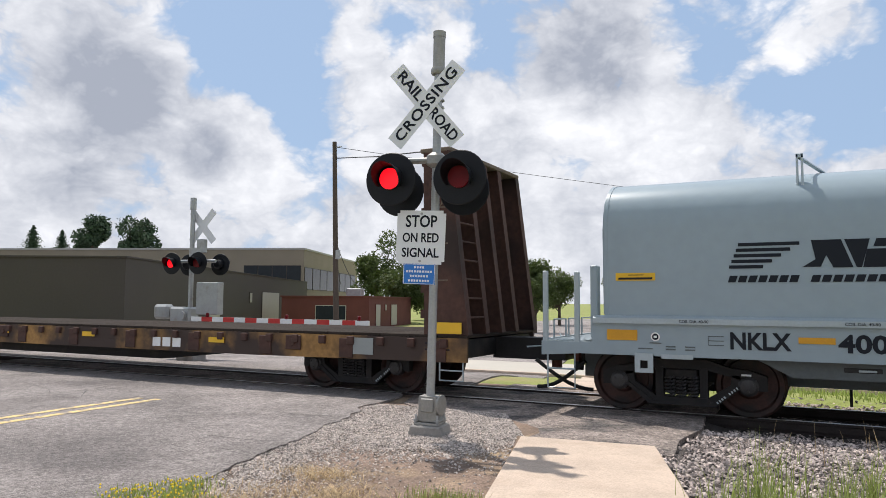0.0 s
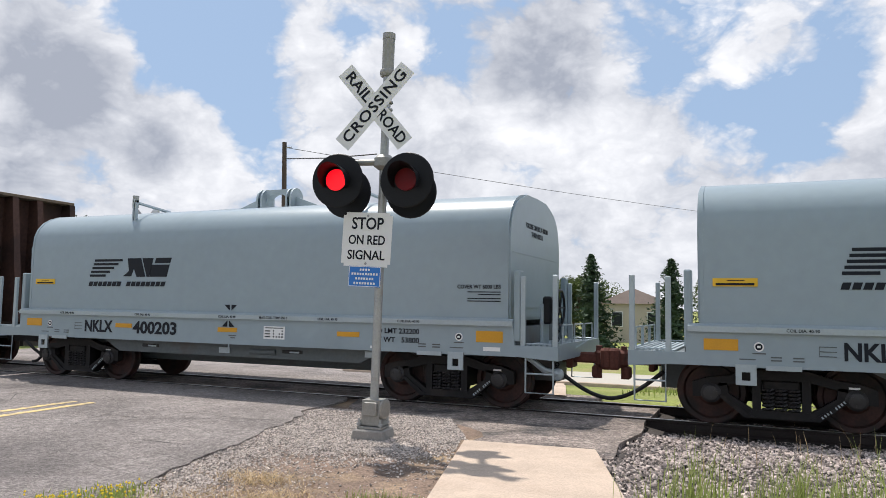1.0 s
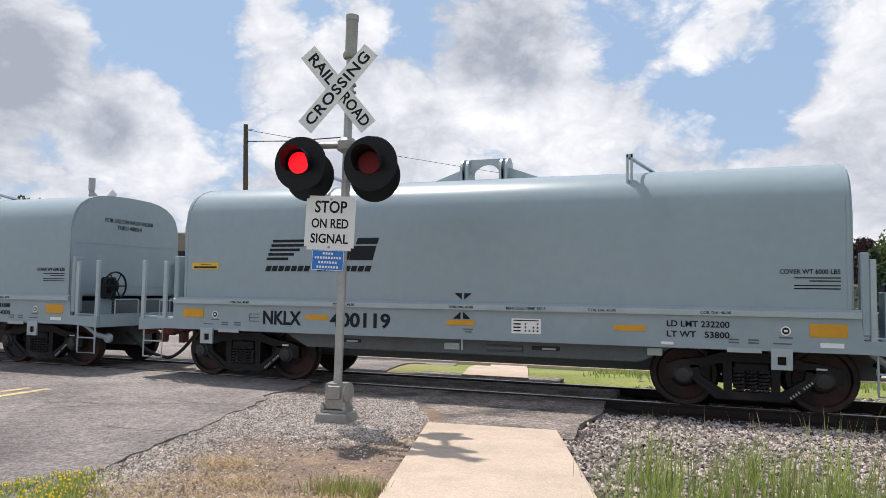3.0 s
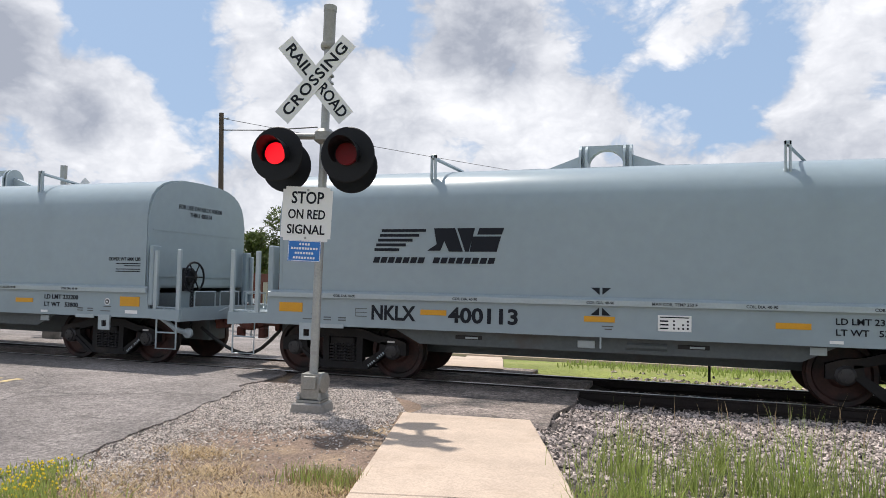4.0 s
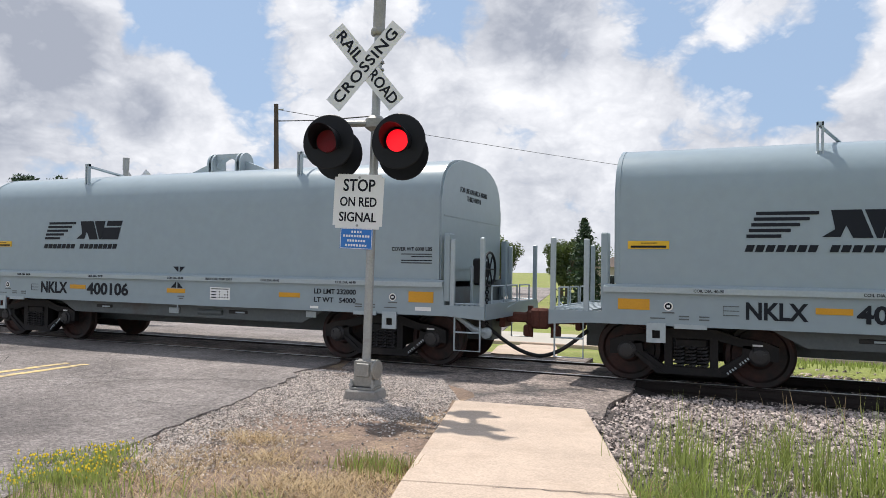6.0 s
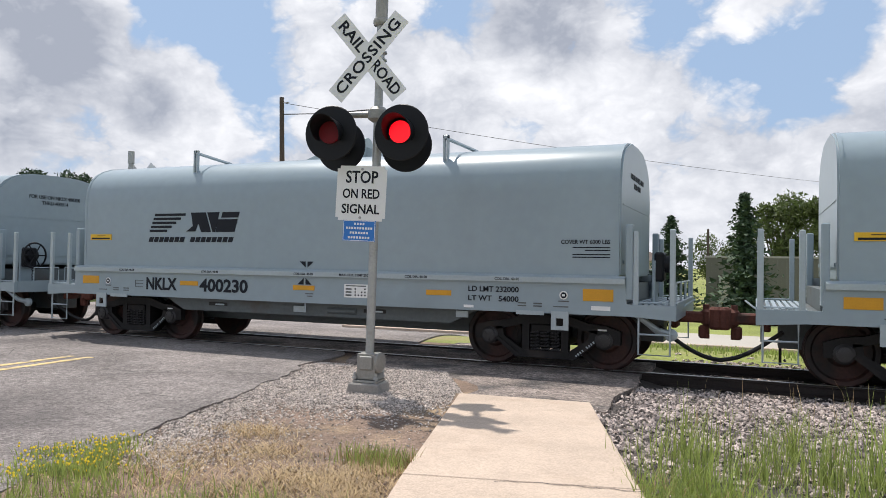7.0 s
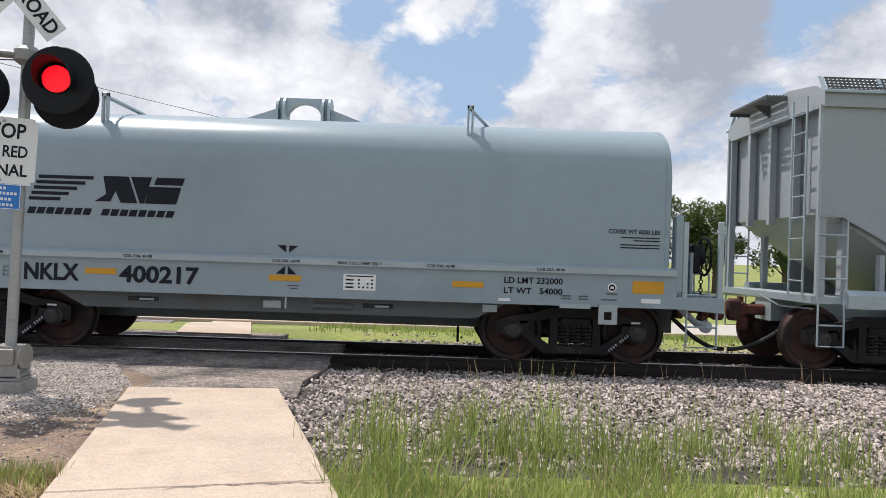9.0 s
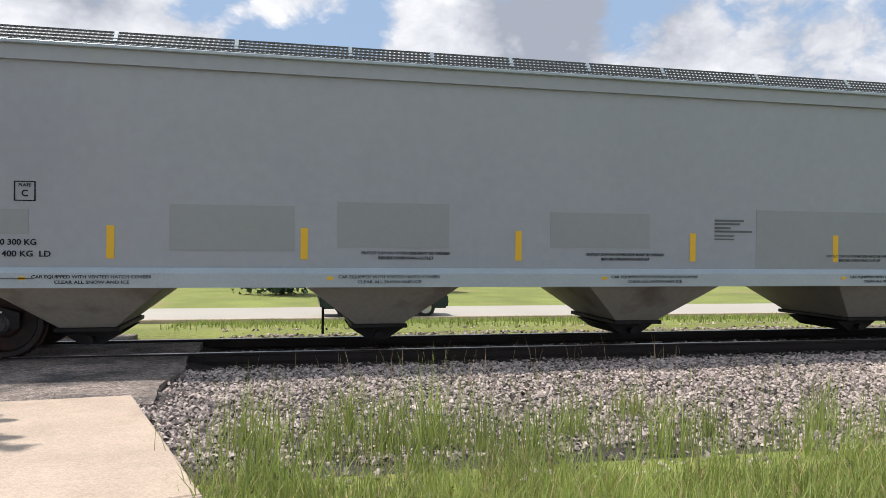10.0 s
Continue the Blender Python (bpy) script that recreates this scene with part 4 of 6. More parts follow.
    # end platforms: stakes, end plates
    for s in (-1, 1):
        for y in (-1.47, 1.47):
            for x, z1 in ((5.56, 2.06), (6.05, 2.08)):
                bm = bmesh.new()
                box(bm, (s * x, y, (0.95 + z1) / 2), (0.075, 0.06, z1 - 0.95), bev=0.008)
                part("stake", bm, M_CARLT, car)
            bm = bmesh.new()
            box(bm, (5.47 if s > 0 else -5.30, y * 0.96, 1.62), (0.10, 0.20, 1.06), bev=0.015)
            part("corner_plate", bm, M_CAR, car)
            bm = bmesh.new()
            tube(bm, [(s * 5.56, y, 1.06), (s * 6.05, y, 1.06)], 0.012, 5)
            part("grab_rail", bm, M_CARLT, car)
            stirrup(car, s * 5.60, s * 6.02, y, 0.90, 0.34, M_CARLT)
        bm = bmesh.new()
        box(bm, (s * 6.08, 0, 0.94), (0.05, 2.9, 0.24))
        part("end_sill", bm, M_CAR, car)
    # hand brake at one end
    bm = bmesh.new()
    ring(bm, (6.0, -1.0, 1.60), (1, 0, 0), 0.27, 0.020, 24, 6)
    for k in range(6):
        a = k * 1.0472
        rod(bm, (6.0, -1.0, 1.60), (6.0, -1.0 + 0.27 * math.cos(a), 1.60 + 0.27 * math.sin(a)), 0.013, seg=5)
    part("hand_brake", bm, M_LAMPB, car, "black spoked hand brake wheel", smooth=True)
    bm = bmesh.new()
    lathe(bm, [(0.12, -0.14), (0.13, -0.02), (0.05, 0.0)], (5.99, -1.0, 1.60), (1, 0, 0), 14)
    part("brake_gear", bm, M_LAMPB, car, smooth=True)
    bm = bmesh.new()
    box(bm, (5.83, -1.0, 1.56), (0.14, 0.30, 0.42), bev=0.03)
    part("brake_housing", bm, M_LAMPB, car, "black hand brake housing")
    bm = bmesh.new()
    box(bm, (5.76, -1.0, 1.32), (0.05, 0.34, 0.66), bev=0.008)
    part("brake_bracket", bm, M_CAR, car)
    bm = bmesh.new()
    for k in range(12):
        ring(bm, (5.96, -1.0, 1.36 - 0.062 * k), (1, 0, 0) if k % 2 else (0, 1, 0), 0.028, 0.010, 8, 4)
    part("brake_chain", bm, M_LAMPB, car)
    bm = bmesh.new()
    tube(bm, [(5.55, -1.30, 0.88), (5.82, -1.22, 0.66), (6.02, -1.12, 0.60)], 0.05, 8)
    lathe(bm, [(0.05, -0.05), (0.09, -0.03), (0.09, 0.03), (0.05, 0.05)], (6.0, -1.12, 0.60), (0, 1, 0), 12)
    part("bell_crank", bm, M_CARLT, car, smooth=True)
    # deck rails across both end platforms
    for e in (-1, 1):
        bm = bmesh.new()
        for yy in (-0.75, 0.0, 0.75):
            tube(bm, [(e * 6.06, yy - 0.3, 1.06), (e * 6.06, yy - 0.3, 1.34), (e * 6.06, yy + 0.3, 1.34), (e * 6.06, yy + 0.3, 1.06)], 0.014, 5)
        part("end_rail", bm, M_CARLT, car)
        bm = bmesh.new()
        for k in range(7):
            box(bm, (e * (5.52 + 0.085 * k), 0, 1.025), (0.05, 2.8, 0.03))
        part("platform_grating", bm, M_CARLT, car)
    # jacking plates
    for x in (-4.58, 4.50):
        bm = bmesh.new()
        box(bm, (x - 0.09, -1.53, 0.76), (0.075, 0.03, 0.27)), box(bm, (x + 0.09, -1.53, 0.76), (0.075, 0.03, 0.27))
        box(bm, (x, -1.53, 0.845), (0.12, 0.03, 0.10)), box(bm, (x, -1.53, 0.655), (0.12, 0.03, 0.06))
        box(bm, (x + (0.45 if x < 0 else -0.45), -1.528, 0.86), (0.42, 0.02, 0.06))
        part("jacking_plate", bm, M_CARLT, car)
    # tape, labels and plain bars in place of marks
    y = -1.525
    bars("amber_tape", car, [(-5.10, -4.67, 1.07, 1.22), (-2.62, -2.20, 1.09, 1.17), (-0.13, 0.30, 1.075, 1.155), (2.365, 2.79, 1.07, 1.15), (4.83, 5.26, 1.06, 1.23)], M_YEL, y, "amber reflective tape")
    bars("warning_label", cover, [(-4.98, -4.42, 1.92, 2.03)], M_YEL2, -1.476)
    bars("label_print", cover, [(-4.94, -4.46, 1.935, 1.965), (-4.80, -4.58, 1.995, 2.005)], M_BLACK, -1.480, fine=True)
    lettering("car_mark", "NKLX", 0.31, M_BLACK, car, Matrix.Translation((-3.085, y - 0.001, 1.09)) @ FACE, width=0.74, bold=0.03)
    bars("stencil_box", car, [(-3.72, -3.52, 1.15, 1.16), (-3.72, -3.52, 1.09, 1.10), (-3.72, -3.52, 1.03, 1.04), (-3.72, -3.715, 1.03, 1.16)], M_SILL, y, fine=True)
    bars("stencil_print", car, [(a + 0.0, a + 0.13, z, z + 0.018) for a in (-4.28, -4.02, 3.86, 4.10) for z in (0.99, 0.95)], M_SILL, y, fine=True)
    bars("stencil_print", car, [(0.12, 0.28, 1.01, 1.025), (0.16, 0.26, 0.97, 0.985), (-4.66, -4.46, 0.955, 0.97), (4.40, 4.62, 0.955, 0.97)], M_SILL, y, fine=True)
    X = lambda v: -3.32 + (v + 3.30) * 0.845
    Zl = lambda v: v - 0.045
    bars("stripe", cover, [(X(-3.30 - 0.035 * i), X(-2.42 - 0.13 * i), Zl(2.415 - 0.075 * i), Zl(2.46 - 0.075 * i)) for i in range(5)], M_BLACK, -1.474)
    for q in ([(-2.442, 2.426), (-2.101, 2.426), (-1.972, 2.067), (-2.195, 2.067), (-2.272, 2.226), (-2.336, 2.079), (-2.548, 2.079), (-2.395, 2.179)],
              [(-2.066, 2.426), (-1.784, 2.426), (-1.878, 2.067), (-1.936, 2.067)],
              [(-1.713, 2.426), (-1.331, 2.426), (-1.366, 2.326), (-1.748, 2.326)],
              [(-1.819, 2.297), (-1.378, 2.297), (-1.442, 2.067), (-1.866, 2.067)]):
        bm = bmesh.new()
        prism(bm, q, 1, -1.478, -1.472)
        part("emblem", bm, M_BLACK, cover, "plain black slanted shape")
    slope = 0.03
    names_ = [(-3.46 + 0.125 * i, -3.46 + 0.125 * i + 0.098, 1.885, 1.975) for i in range(7)] + [(-2.46 + 0.125 * i, -2.46 + 0.125 * i + 0.098, 1.885, 1.975) for i in range(8)]
    for x0, x1, z0, z1 in names_:
        bm = bmesh.new()
        prism(bm, [(x0, z0), (x1, z0), (x1 + slope, z1), (x0 + slope, z1)], 1, -1.478, -1.472)
        part("name_bar", bm, M_BLACK, cover)
    for c, s in ((0.08, -1), (0.12, 1)):
        bm = bmesh.new()
        prism(bm, [(c, 1.56), (c + s * 0.12, 1.56), (c, 1.46)], 1, -1.478, -1.472)
        part("centre_arrow", bm, M_BLACK, cover)
        bm = bmesh.new()
        prism(bm, [(c, 1.28), (c + s * 0.12, 1.17), (c, 1.17)], 1, -1.527, -1.522)
        part("centre_arrow", bm, M_BLACK, car)
    bars("placard", car, [(0.88, 1.32, 0.98, 1.20)], M_WHITE, y)
    bars("placard_print", car, [(0.91, 1.29, 1.165, 1.18)] + [(0.91, 1.02, 1.01 + 0.05 * k, 1.03 + 0.05 * k) for k in range(3)] + [(1.08 + 0.06 * a, 1.105 + 0.06 * a, 1.01 + 0.05 * k, 1.035 + 0.05 * k) for k, q in enumerate(((0, 1, 2, 3), (0, 2, 3), (0, 3))) for a in q], M_BLACK, y - 0.004, fine=True)
    bars("reflector", car, [(3.0, 3.16, 0.90, 0.94), (4.95, 5.22, 0.93, 0.99)], M_WHITE, y)
    for x in (-4.42, 4.55):
        bm = bmesh.new()
        lathe(bm, [(0.062, 0), (0.062, 0.006)], (x, y, 1.13), (0, -1, 0), 16)
        badge = part("round_badge", bm, M_WHITE, car)
        bm = bmesh.new()
        lathe(bm, [(0.045, 0), (0.045, 0.01)], (x, y, 1.13), (0, -1, 0), 12)
        part("badge_centre", bm, M_BLACK, badge)
        bars("badge_print", car, [(x - 0.022, x + 0.022, 1.115, 1.145)], M_WHITE, y - 0.012, fine=True)
        bars("badge_print", car, [(x - 0.08, x + 0.08, 1.035, 1.05)], M_SILL, y, fine=True)
    for x in (-3.9, -1.9, 0.1, 2.2, 3.7):
        lettering("ledge_text", "COIL DIA. 40-90" if x != 1.2 else "", 0.055, M_BLACK, cover, Matrix.Translation((x, -1.572, 1.347)) @ FACE)
    lettering("ledge_text", "MAX COIL TEMP 250 F", 0.06, M_BLACK, cover, Matrix.Translation((1.1, -1.572, 1.347)) @ FACE)
    lettering("cover_weight", "COVER WT 6000 LBS", 0.085, M_BLACK, cover, Matrix.Translation((4.845, -1.474, 1.90)) @ FACE, width=0.71)
    bars("small_print", cover, [(4.66, 5.20, 1.815, 1.83), (4.84, 5.20, 1.775, 1.79), (4.66, 5.20, 1.715, 1.73), (4.66, 5.20, 1.675, 1.69)], M_BLACK, -1.472, fine=True)
    return car


WEIGHTS = (("232200", "53800"), ("231800", "54200"), ("232200", "53800"), ("232100", "53900"), ("232000", "54000"), ("232000", "54000"), ("232300", "53700"), ("232000", "54000"))


def build_coil_cars():
    first = coil_car()
    cars = [first]
    for k in range(1, 8):
        cars.append(copy_thing(first, pose(13.2 * k, TY, RZ)))
    for c, (a, b), n in zip(cars, WEIGHTS, ("400203", "400105", "400119", "400113", "400106", "400230", "400231", "400217")):
        lettering("load_limit", "LD LMT " + a, 0.115, M_BLACK, c, Matrix.Translation((3.47, -1.526, 1.185)) @ FACE, width=0.80)
        lettering("car_number", n, 0.31, M_BLACK, c, Matrix.Translation((-1.62, -1.526, 1.09)) @ FACE, width=1.08, bold=0.03)
        lettering("light_weight", "LT WT   " + b, 0.115, M_BLACK, c, Matrix.Translation((3.47, -1.526, 1.045)) @ FACE, width=0.80)
    return cars


def hopper_car():
    """Origin at the left end corner."""
    car = thing("hopper_car", Matrix(), "light grey covered hopper railcar with four discharge bays", "freight car")
    LEN, YS = 18.3, 1.57
    bm = bmesh.new()
    side = [(0.0, 2.22), (0.33, 2.20), (1.16, 1.76), (1.16, 1.18), (LEN - 1.16, 1.18), (LEN - 1.16, 1.76), (LEN - 0.33, 2.20), (LEN, 2.22), (LEN, 3.74), (0, 3.74)]
    for s in (-1, 1):
        prism(bm, side, 1, s * YS - s * 0.05, s * YS)
    part("side_sheet", bm, M_HOPPER, car)
    bm = bmesh.new()
    prism(bm, [(-YS - 0.05, 3.70), (-YS - 0.05, 3.91), (-1.35, 4.04), (-0.6, 4.13), (0.6, 4.13), (1.35, 4.04), (YS + 0.05, 3.91), (YS + 0.05, 3.70)], 0, 0.02, LEN - 0.02)
    part("roof", bm, M_HOPPER, car, smooth=True)
    for s in (-1, 1):
        bm = bmesh.new()
        box(bm, (LEN / 2, s * (YS + 0.075), 3.905), (LEN, 0.05, 0.045), bev=0.008)
        part("eave_angle", bm, M_CARLT, car, "bright edge angle along the eave")
    bm = bmesh.new()
    for s in (-1, 1):
        prism(bm, [(s * 1.45, 0.95), (s * 1.66, 0.95), (s * 1.66, 1.13), (s * 1.60, 1.20), (s * 1.45, 1.20)], 0, 0.40, LEN - 0.40)
    # paler than the side sheets: the light the ledge catches is in its colour
    part("side_sill", bm, M_CARLT, car, "sill ledge in lighter grey for the light it catches")
    # end slope sheets and posts
    for e, sx in ((0, 1), (LEN, -1)):
        X = lambda v: e + sx * v
        bm = bmesh.new()
        prism(bm, [(X(0.16), 2.25), (X(0.16), 3.85), (X(0.24), 3.85), (X(0.24), 2.25)], 1, -1.5, 1.5)
        prism(bm, [(X(0.20), 2.25), (X(2.2), 0.98), (X(2.25), 1.06), (X(0.26), 2.36)], 1, -1.48, 1.48)
        part("end_sheet", bm, M_HOPPER, car)
        for yy in (-1.50, -0.75, 0.0, 0.75, 1.50):
            bm = bmesh.new()
            box(bm, (X(0.08), yy, 2.48 if abs(yy) > 1 else 3.0), (0.10, 0.10, 2.76 if abs(yy) > 1 else 1.7))
            part("end_post", bm, M_HOPPER, car)
        bm = bmesh.new()
        box(bm, (X(0.95), -1.45, 1.42), (0.07, 0.10, 0.55))
        part("brace", bm, M_HOPPER, car)
        bm = bmesh.new()
        box(bm, (X(0.42), -1.45, 1.65), (0.10, 0.12, 1.05))
        part("brace", bm, M_HOPPER, car)
        bm = bmesh.new()
        box(bm, (X(0.55), 1.2, 1.55), (0.09, 0.10, 0.9))
        part("brace", bm, M_HOPPER, car)
        bm = bmesh.new()
        box(bm, (X(0.22), 0, 1.05), (0.5, 3.0, 0.10))
        box(bm, (X(1.6), 0, 0.86), (3.2, 0.55, 0.42))
        part("platform", bm, M_CARLT, car)
        for yy in (-1.56, 1.56):
            bm = bmesh.new()
            tube(bm, [(X(0.02), yy, 1.05), (X(0.02), yy, 3.6)], 0.018, 6)
            tube(bm, [(X(0.42), yy, 1.05), (X(0.42), yy, 2.2), (X(0.02), yy, 2.2)], 0.018, 6)
            for z in (1.35, 1.65, 1.95):
                rod(bm, (X(0.02), yy, z), (X(0.42), yy, z), 0.014, seg=6)
            part("side_ladder", bm, M_CARLT, car)
            stirrup(car, X(0.04), X(0.40), yy, 1.0, 0.42, M_CARLT)
        bm = bmesh.new()
        for yy in (-1.3, -0.9):
            rod(bm, (X(-0.05), yy, 1.1), (X(-0.05), yy, 3.9), 0.016, seg=6)
        for k in range(9):
            rod(bm, (X(-0.05), -1.3, 1.3 + 0.3 * k), (X(-0.05), -0.9, 1.3 + 0.3 * k), 0.012, seg=5)
        part("end_ladder", bm, M_CARLT, car)
        bm = bmesh.new()
        for k in range(9):
            box(bm, (X(-0.28 + 0.05 * k), 0.1, 4.06), (0.02, 1.3, 0.04))
        box(bm, (X(-0.08), -0.55, 4.02), (0.45, 0.03, 0.06)), box(bm, (X(-0.08), 0.75, 4.02), (0.45, 0.03, 0.06))
        prism(bm, [(X(-0.25), 4.03), (X(0.15), 3.75), (X(0.15), 4.03)], 1, -0.02, 0.02)
        tagged(part("end_platform", bm, M_GRATE, car), kind="stuff")
    # roof walkway of grating on brackets along both edges
    for s in (-1, 1):
        bm = bmesh.new()
        for k in range(int((LEN - 0.2) / 0.06)):
            x = 0.1 + 0.06 * k
            a, b = Vector((x, s * 1.58, 3.945)), Vector((x + 0.03, s * 1.42, 4.14))
            d = Vector((0.019, 0, 0))
            vs = [bm.verts.new(p) for p in (a - d, a + d, b + d, b - d)]
            bm.faces.new(vs)
        for z, yy in ((3.945, 1.58), (3.99, 1.545), (4.04, 1.50), (4.09, 1.46), (4.14, 1.42)):
            box(bm, (LEN / 2, s * yy, z), (LEN - 0.2, 0.014, 0.022))
        tagged(part("walkway_grating", bm, M_GRATE, car, "dark mesh roof walkway"), kind="stuff")
        for x in (0.05, 0.85, 2.2, 3.61, 5.06, 6.52, 7.63, 8.755, 9.906, 11.07, 12.63, 14.2, 15.7, 17.1, 18.2):
            bm = bmesh.new()
            a, b = Vector((x, s * 1.60, 3.89)), Vector((x, s * 1.42, 4.15))
            box(bm, (a + b) / 2, (0.05, 0.02, (b - a).length), rot=Matrix.Rotation(s * math.atan2(0.18, 0.26), 3, "X"))
            part("walkway_bracket", bm, M_CARLT, car)
    # discharge bays
    for c in (3.14, 7.02, 11.03, 15.2):
        bm = bmesh.new()
        top, mid = [(c - 1.08, -1.44), (c + 1.08, -1.44), (c + 1.08, 1.44), (c - 1.08, 1.44)], [(c - 0.32, -0.8), (c + 0.32, -0.8), (c + 0.32, 0.8), (c - 0.32, 0.8)]
        A = [bm.verts.new((*p, 0.97)) for p in top]
        B = [bm.verts.new((*p, 0.36)) for p in mid]
        for i in range(4):
            bm.faces.new((A[i], A[(i + 1) % 4], B[(i + 1) % 4], B[i]))
        bm.faces.new(A[::-1]), bm.faces.new(B)
        bay = part("bay", bm, M_HOPBOT, car, "dusty tan discharge hopper")
        bm = bmesh.new()
        box(bm, (c, 0, 0.35), (0.8, 1.75, 0.06), bev=0.01)
        prism(bm, [(c - 0.40, 0.30), (c + 0.40, 0.30), (c + 0.14, 0.13), (c - 0.14, 0.13)], 1, -0.6, 0.6)
        rod(bm, (c, -0.72, 0.20), (c, 0.72, 0.20), 0.05, seg=10)
        part("outlet_gate", bm, M_TRUCK, bay)
    for x in (1.27, LEN - 1.27):
        bogie(car, x)
    coupler(car, -0.02, -1), coupler(car, LEN + 0.02, 1)
    bm = bmesh.new()
    box(bm, (1.45, -1.67, 0.93), (0.38, 0.02, 0.20), bev=0.01)
    part("jacking_plate", bm, M_CARLT, car)
    bars("jacking_slot", car, [(1.37, 1.52, 0.89, 0.94)], M_HOSE, -1.684)
    y = -1.575
    bars("amber_tape", car, [(1.19, 1.30, 1.31, 2.14)] + [(a, a + 0.09, 1.31, 1.72) for a in (3.54, 5.89, 8.81, 11.48, 13.9, 15.9)], M_YEL2, y, "tall yellow reflective strip")
    bars("repaint_patch", car, [(2.12, 2.66, 1.60, 1.90), (4.27, 5.81, 1.42, 2.0), (6.36, 7.87, 1.47, 2.07), (9.32, 10.84, 1.49, 1.99), (12.57, 15.1, 1.22, 2.08)], M_PATCH, y + 0.002)
    lettering("car_mark", "NCLX", 0.31, M_BLACK, car, Matrix.Translation((1.74, y - 0.002, 2.31)) @ FACE, width=0.64, bold=0.03)
    lettering("car_number", "3320", 0.31, M_BLACK, car, Matrix.Translation((1.74, y - 0.002, 1.89)) @ FACE, width=0.64, bold=0.03)
    bars("data_print", car, [(11.88, 12.36, 1.90, 1.93), (11.88, 12.30, 1.85, 1.88), (11.88, 12.14, 1.79, 1.82), (11.88, 12.50, 1.74, 1.77), (11.88, 12.2, 1.68, 1.70), (11.88, 12.2, 1.63, 1.65)], M_SILL, y, fine=True)
    bars("sill_print", car, [(1.75, 2.05, 1.10, 1.112), (1.75, 2.05, 1.06, 1.072), (1.75, 2.05, 1.02, 1.032), (2.12, 2.75, 1.06, 1.075)], M_SILL, -1.664, fine=True)
    bm = bmesh.new()
    for a, b, c, d in ((2.50, 2.515, 2.0, 2.24), (2.725, 2.74, 2.0, 2.24), (2.50, 2.74, 2.0, 2.012), (2.50, 2.74, 2.228, 2.24)):
        box(bm, ((a + b) / 2, y, (c + d) / 2), (b - a, 0.006, d - c))
    part("plate_frame", bm, M_BLACK, car)
    lettering("plate_text", "PLATE", 0.05, M_BLACK, car, Matrix.Translation((2.62, y - 0.002, 2.19)) @ FACE)
    lettering("plate_text", "C", 0.11, M_BLACK, car, Matrix.Translation((2.62, y - 0.002, 2.09)) @ FACE)
    lettering("load_limit", "LD LMT  221200 LB  100 300 KG", 0.10, M_BLACK, car, Matrix.Translation((2.05, y - 0.002, 1.50)) @ FACE, width=1.40)
    lettering("light_weight", "LT WT   64800 LB  29 400 KG  LD", 0.10, M_BLACK, car, Matrix.Translation((2.12, y - 0.002, 1.36)) @ FACE, width=1.58)
    for c in (3.3, 6.95, 10.78, 14.7):
        lettering("sill_text", "CAR EQUIPPED WITH VENTED HATCH COVERS", 0.055, M_BLACK, car, Matrix.Translation((c + 0.1, -1.664, 1.085)) @ FACE, width=1.35)
        lettering("sill_text", "CLEAR ALL SNOW AND ICE", 0.055, M_BLACK, car, Matrix.Translation((c + 0.1, -1.664, 1.02)) @ FACE, width=0.85)
        bars("sill_mark", car, [(c - 0.72, c - 0.64, 1.05, 1.09)], M_YEL2, -1.664)
        if c > 4:
            lettering("outlet_text", "OUTLET CAP ON OTHER SIDE MUST BE OPENED", 0.055, M_BLACK, car, Matrix.Translation((c + 0.33 - (0.65 if c > 10 else 0.0), y - 0.002, 1.40)) @ FACE, width=1.2)
            lettering("outlet_text", "BEFORE OPERATING OUTLET", 0.055, M_BLACK, car, Matrix.Translation((c + 0.33 - (0.65 if c > 10 else 0.0), y - 0.002, 1.335)) @ FACE, width=0.75)
    bars("red_label", car, [(1.36, 1.50, 1.03, 1.12)], M_REDP, -1.664)
    return car


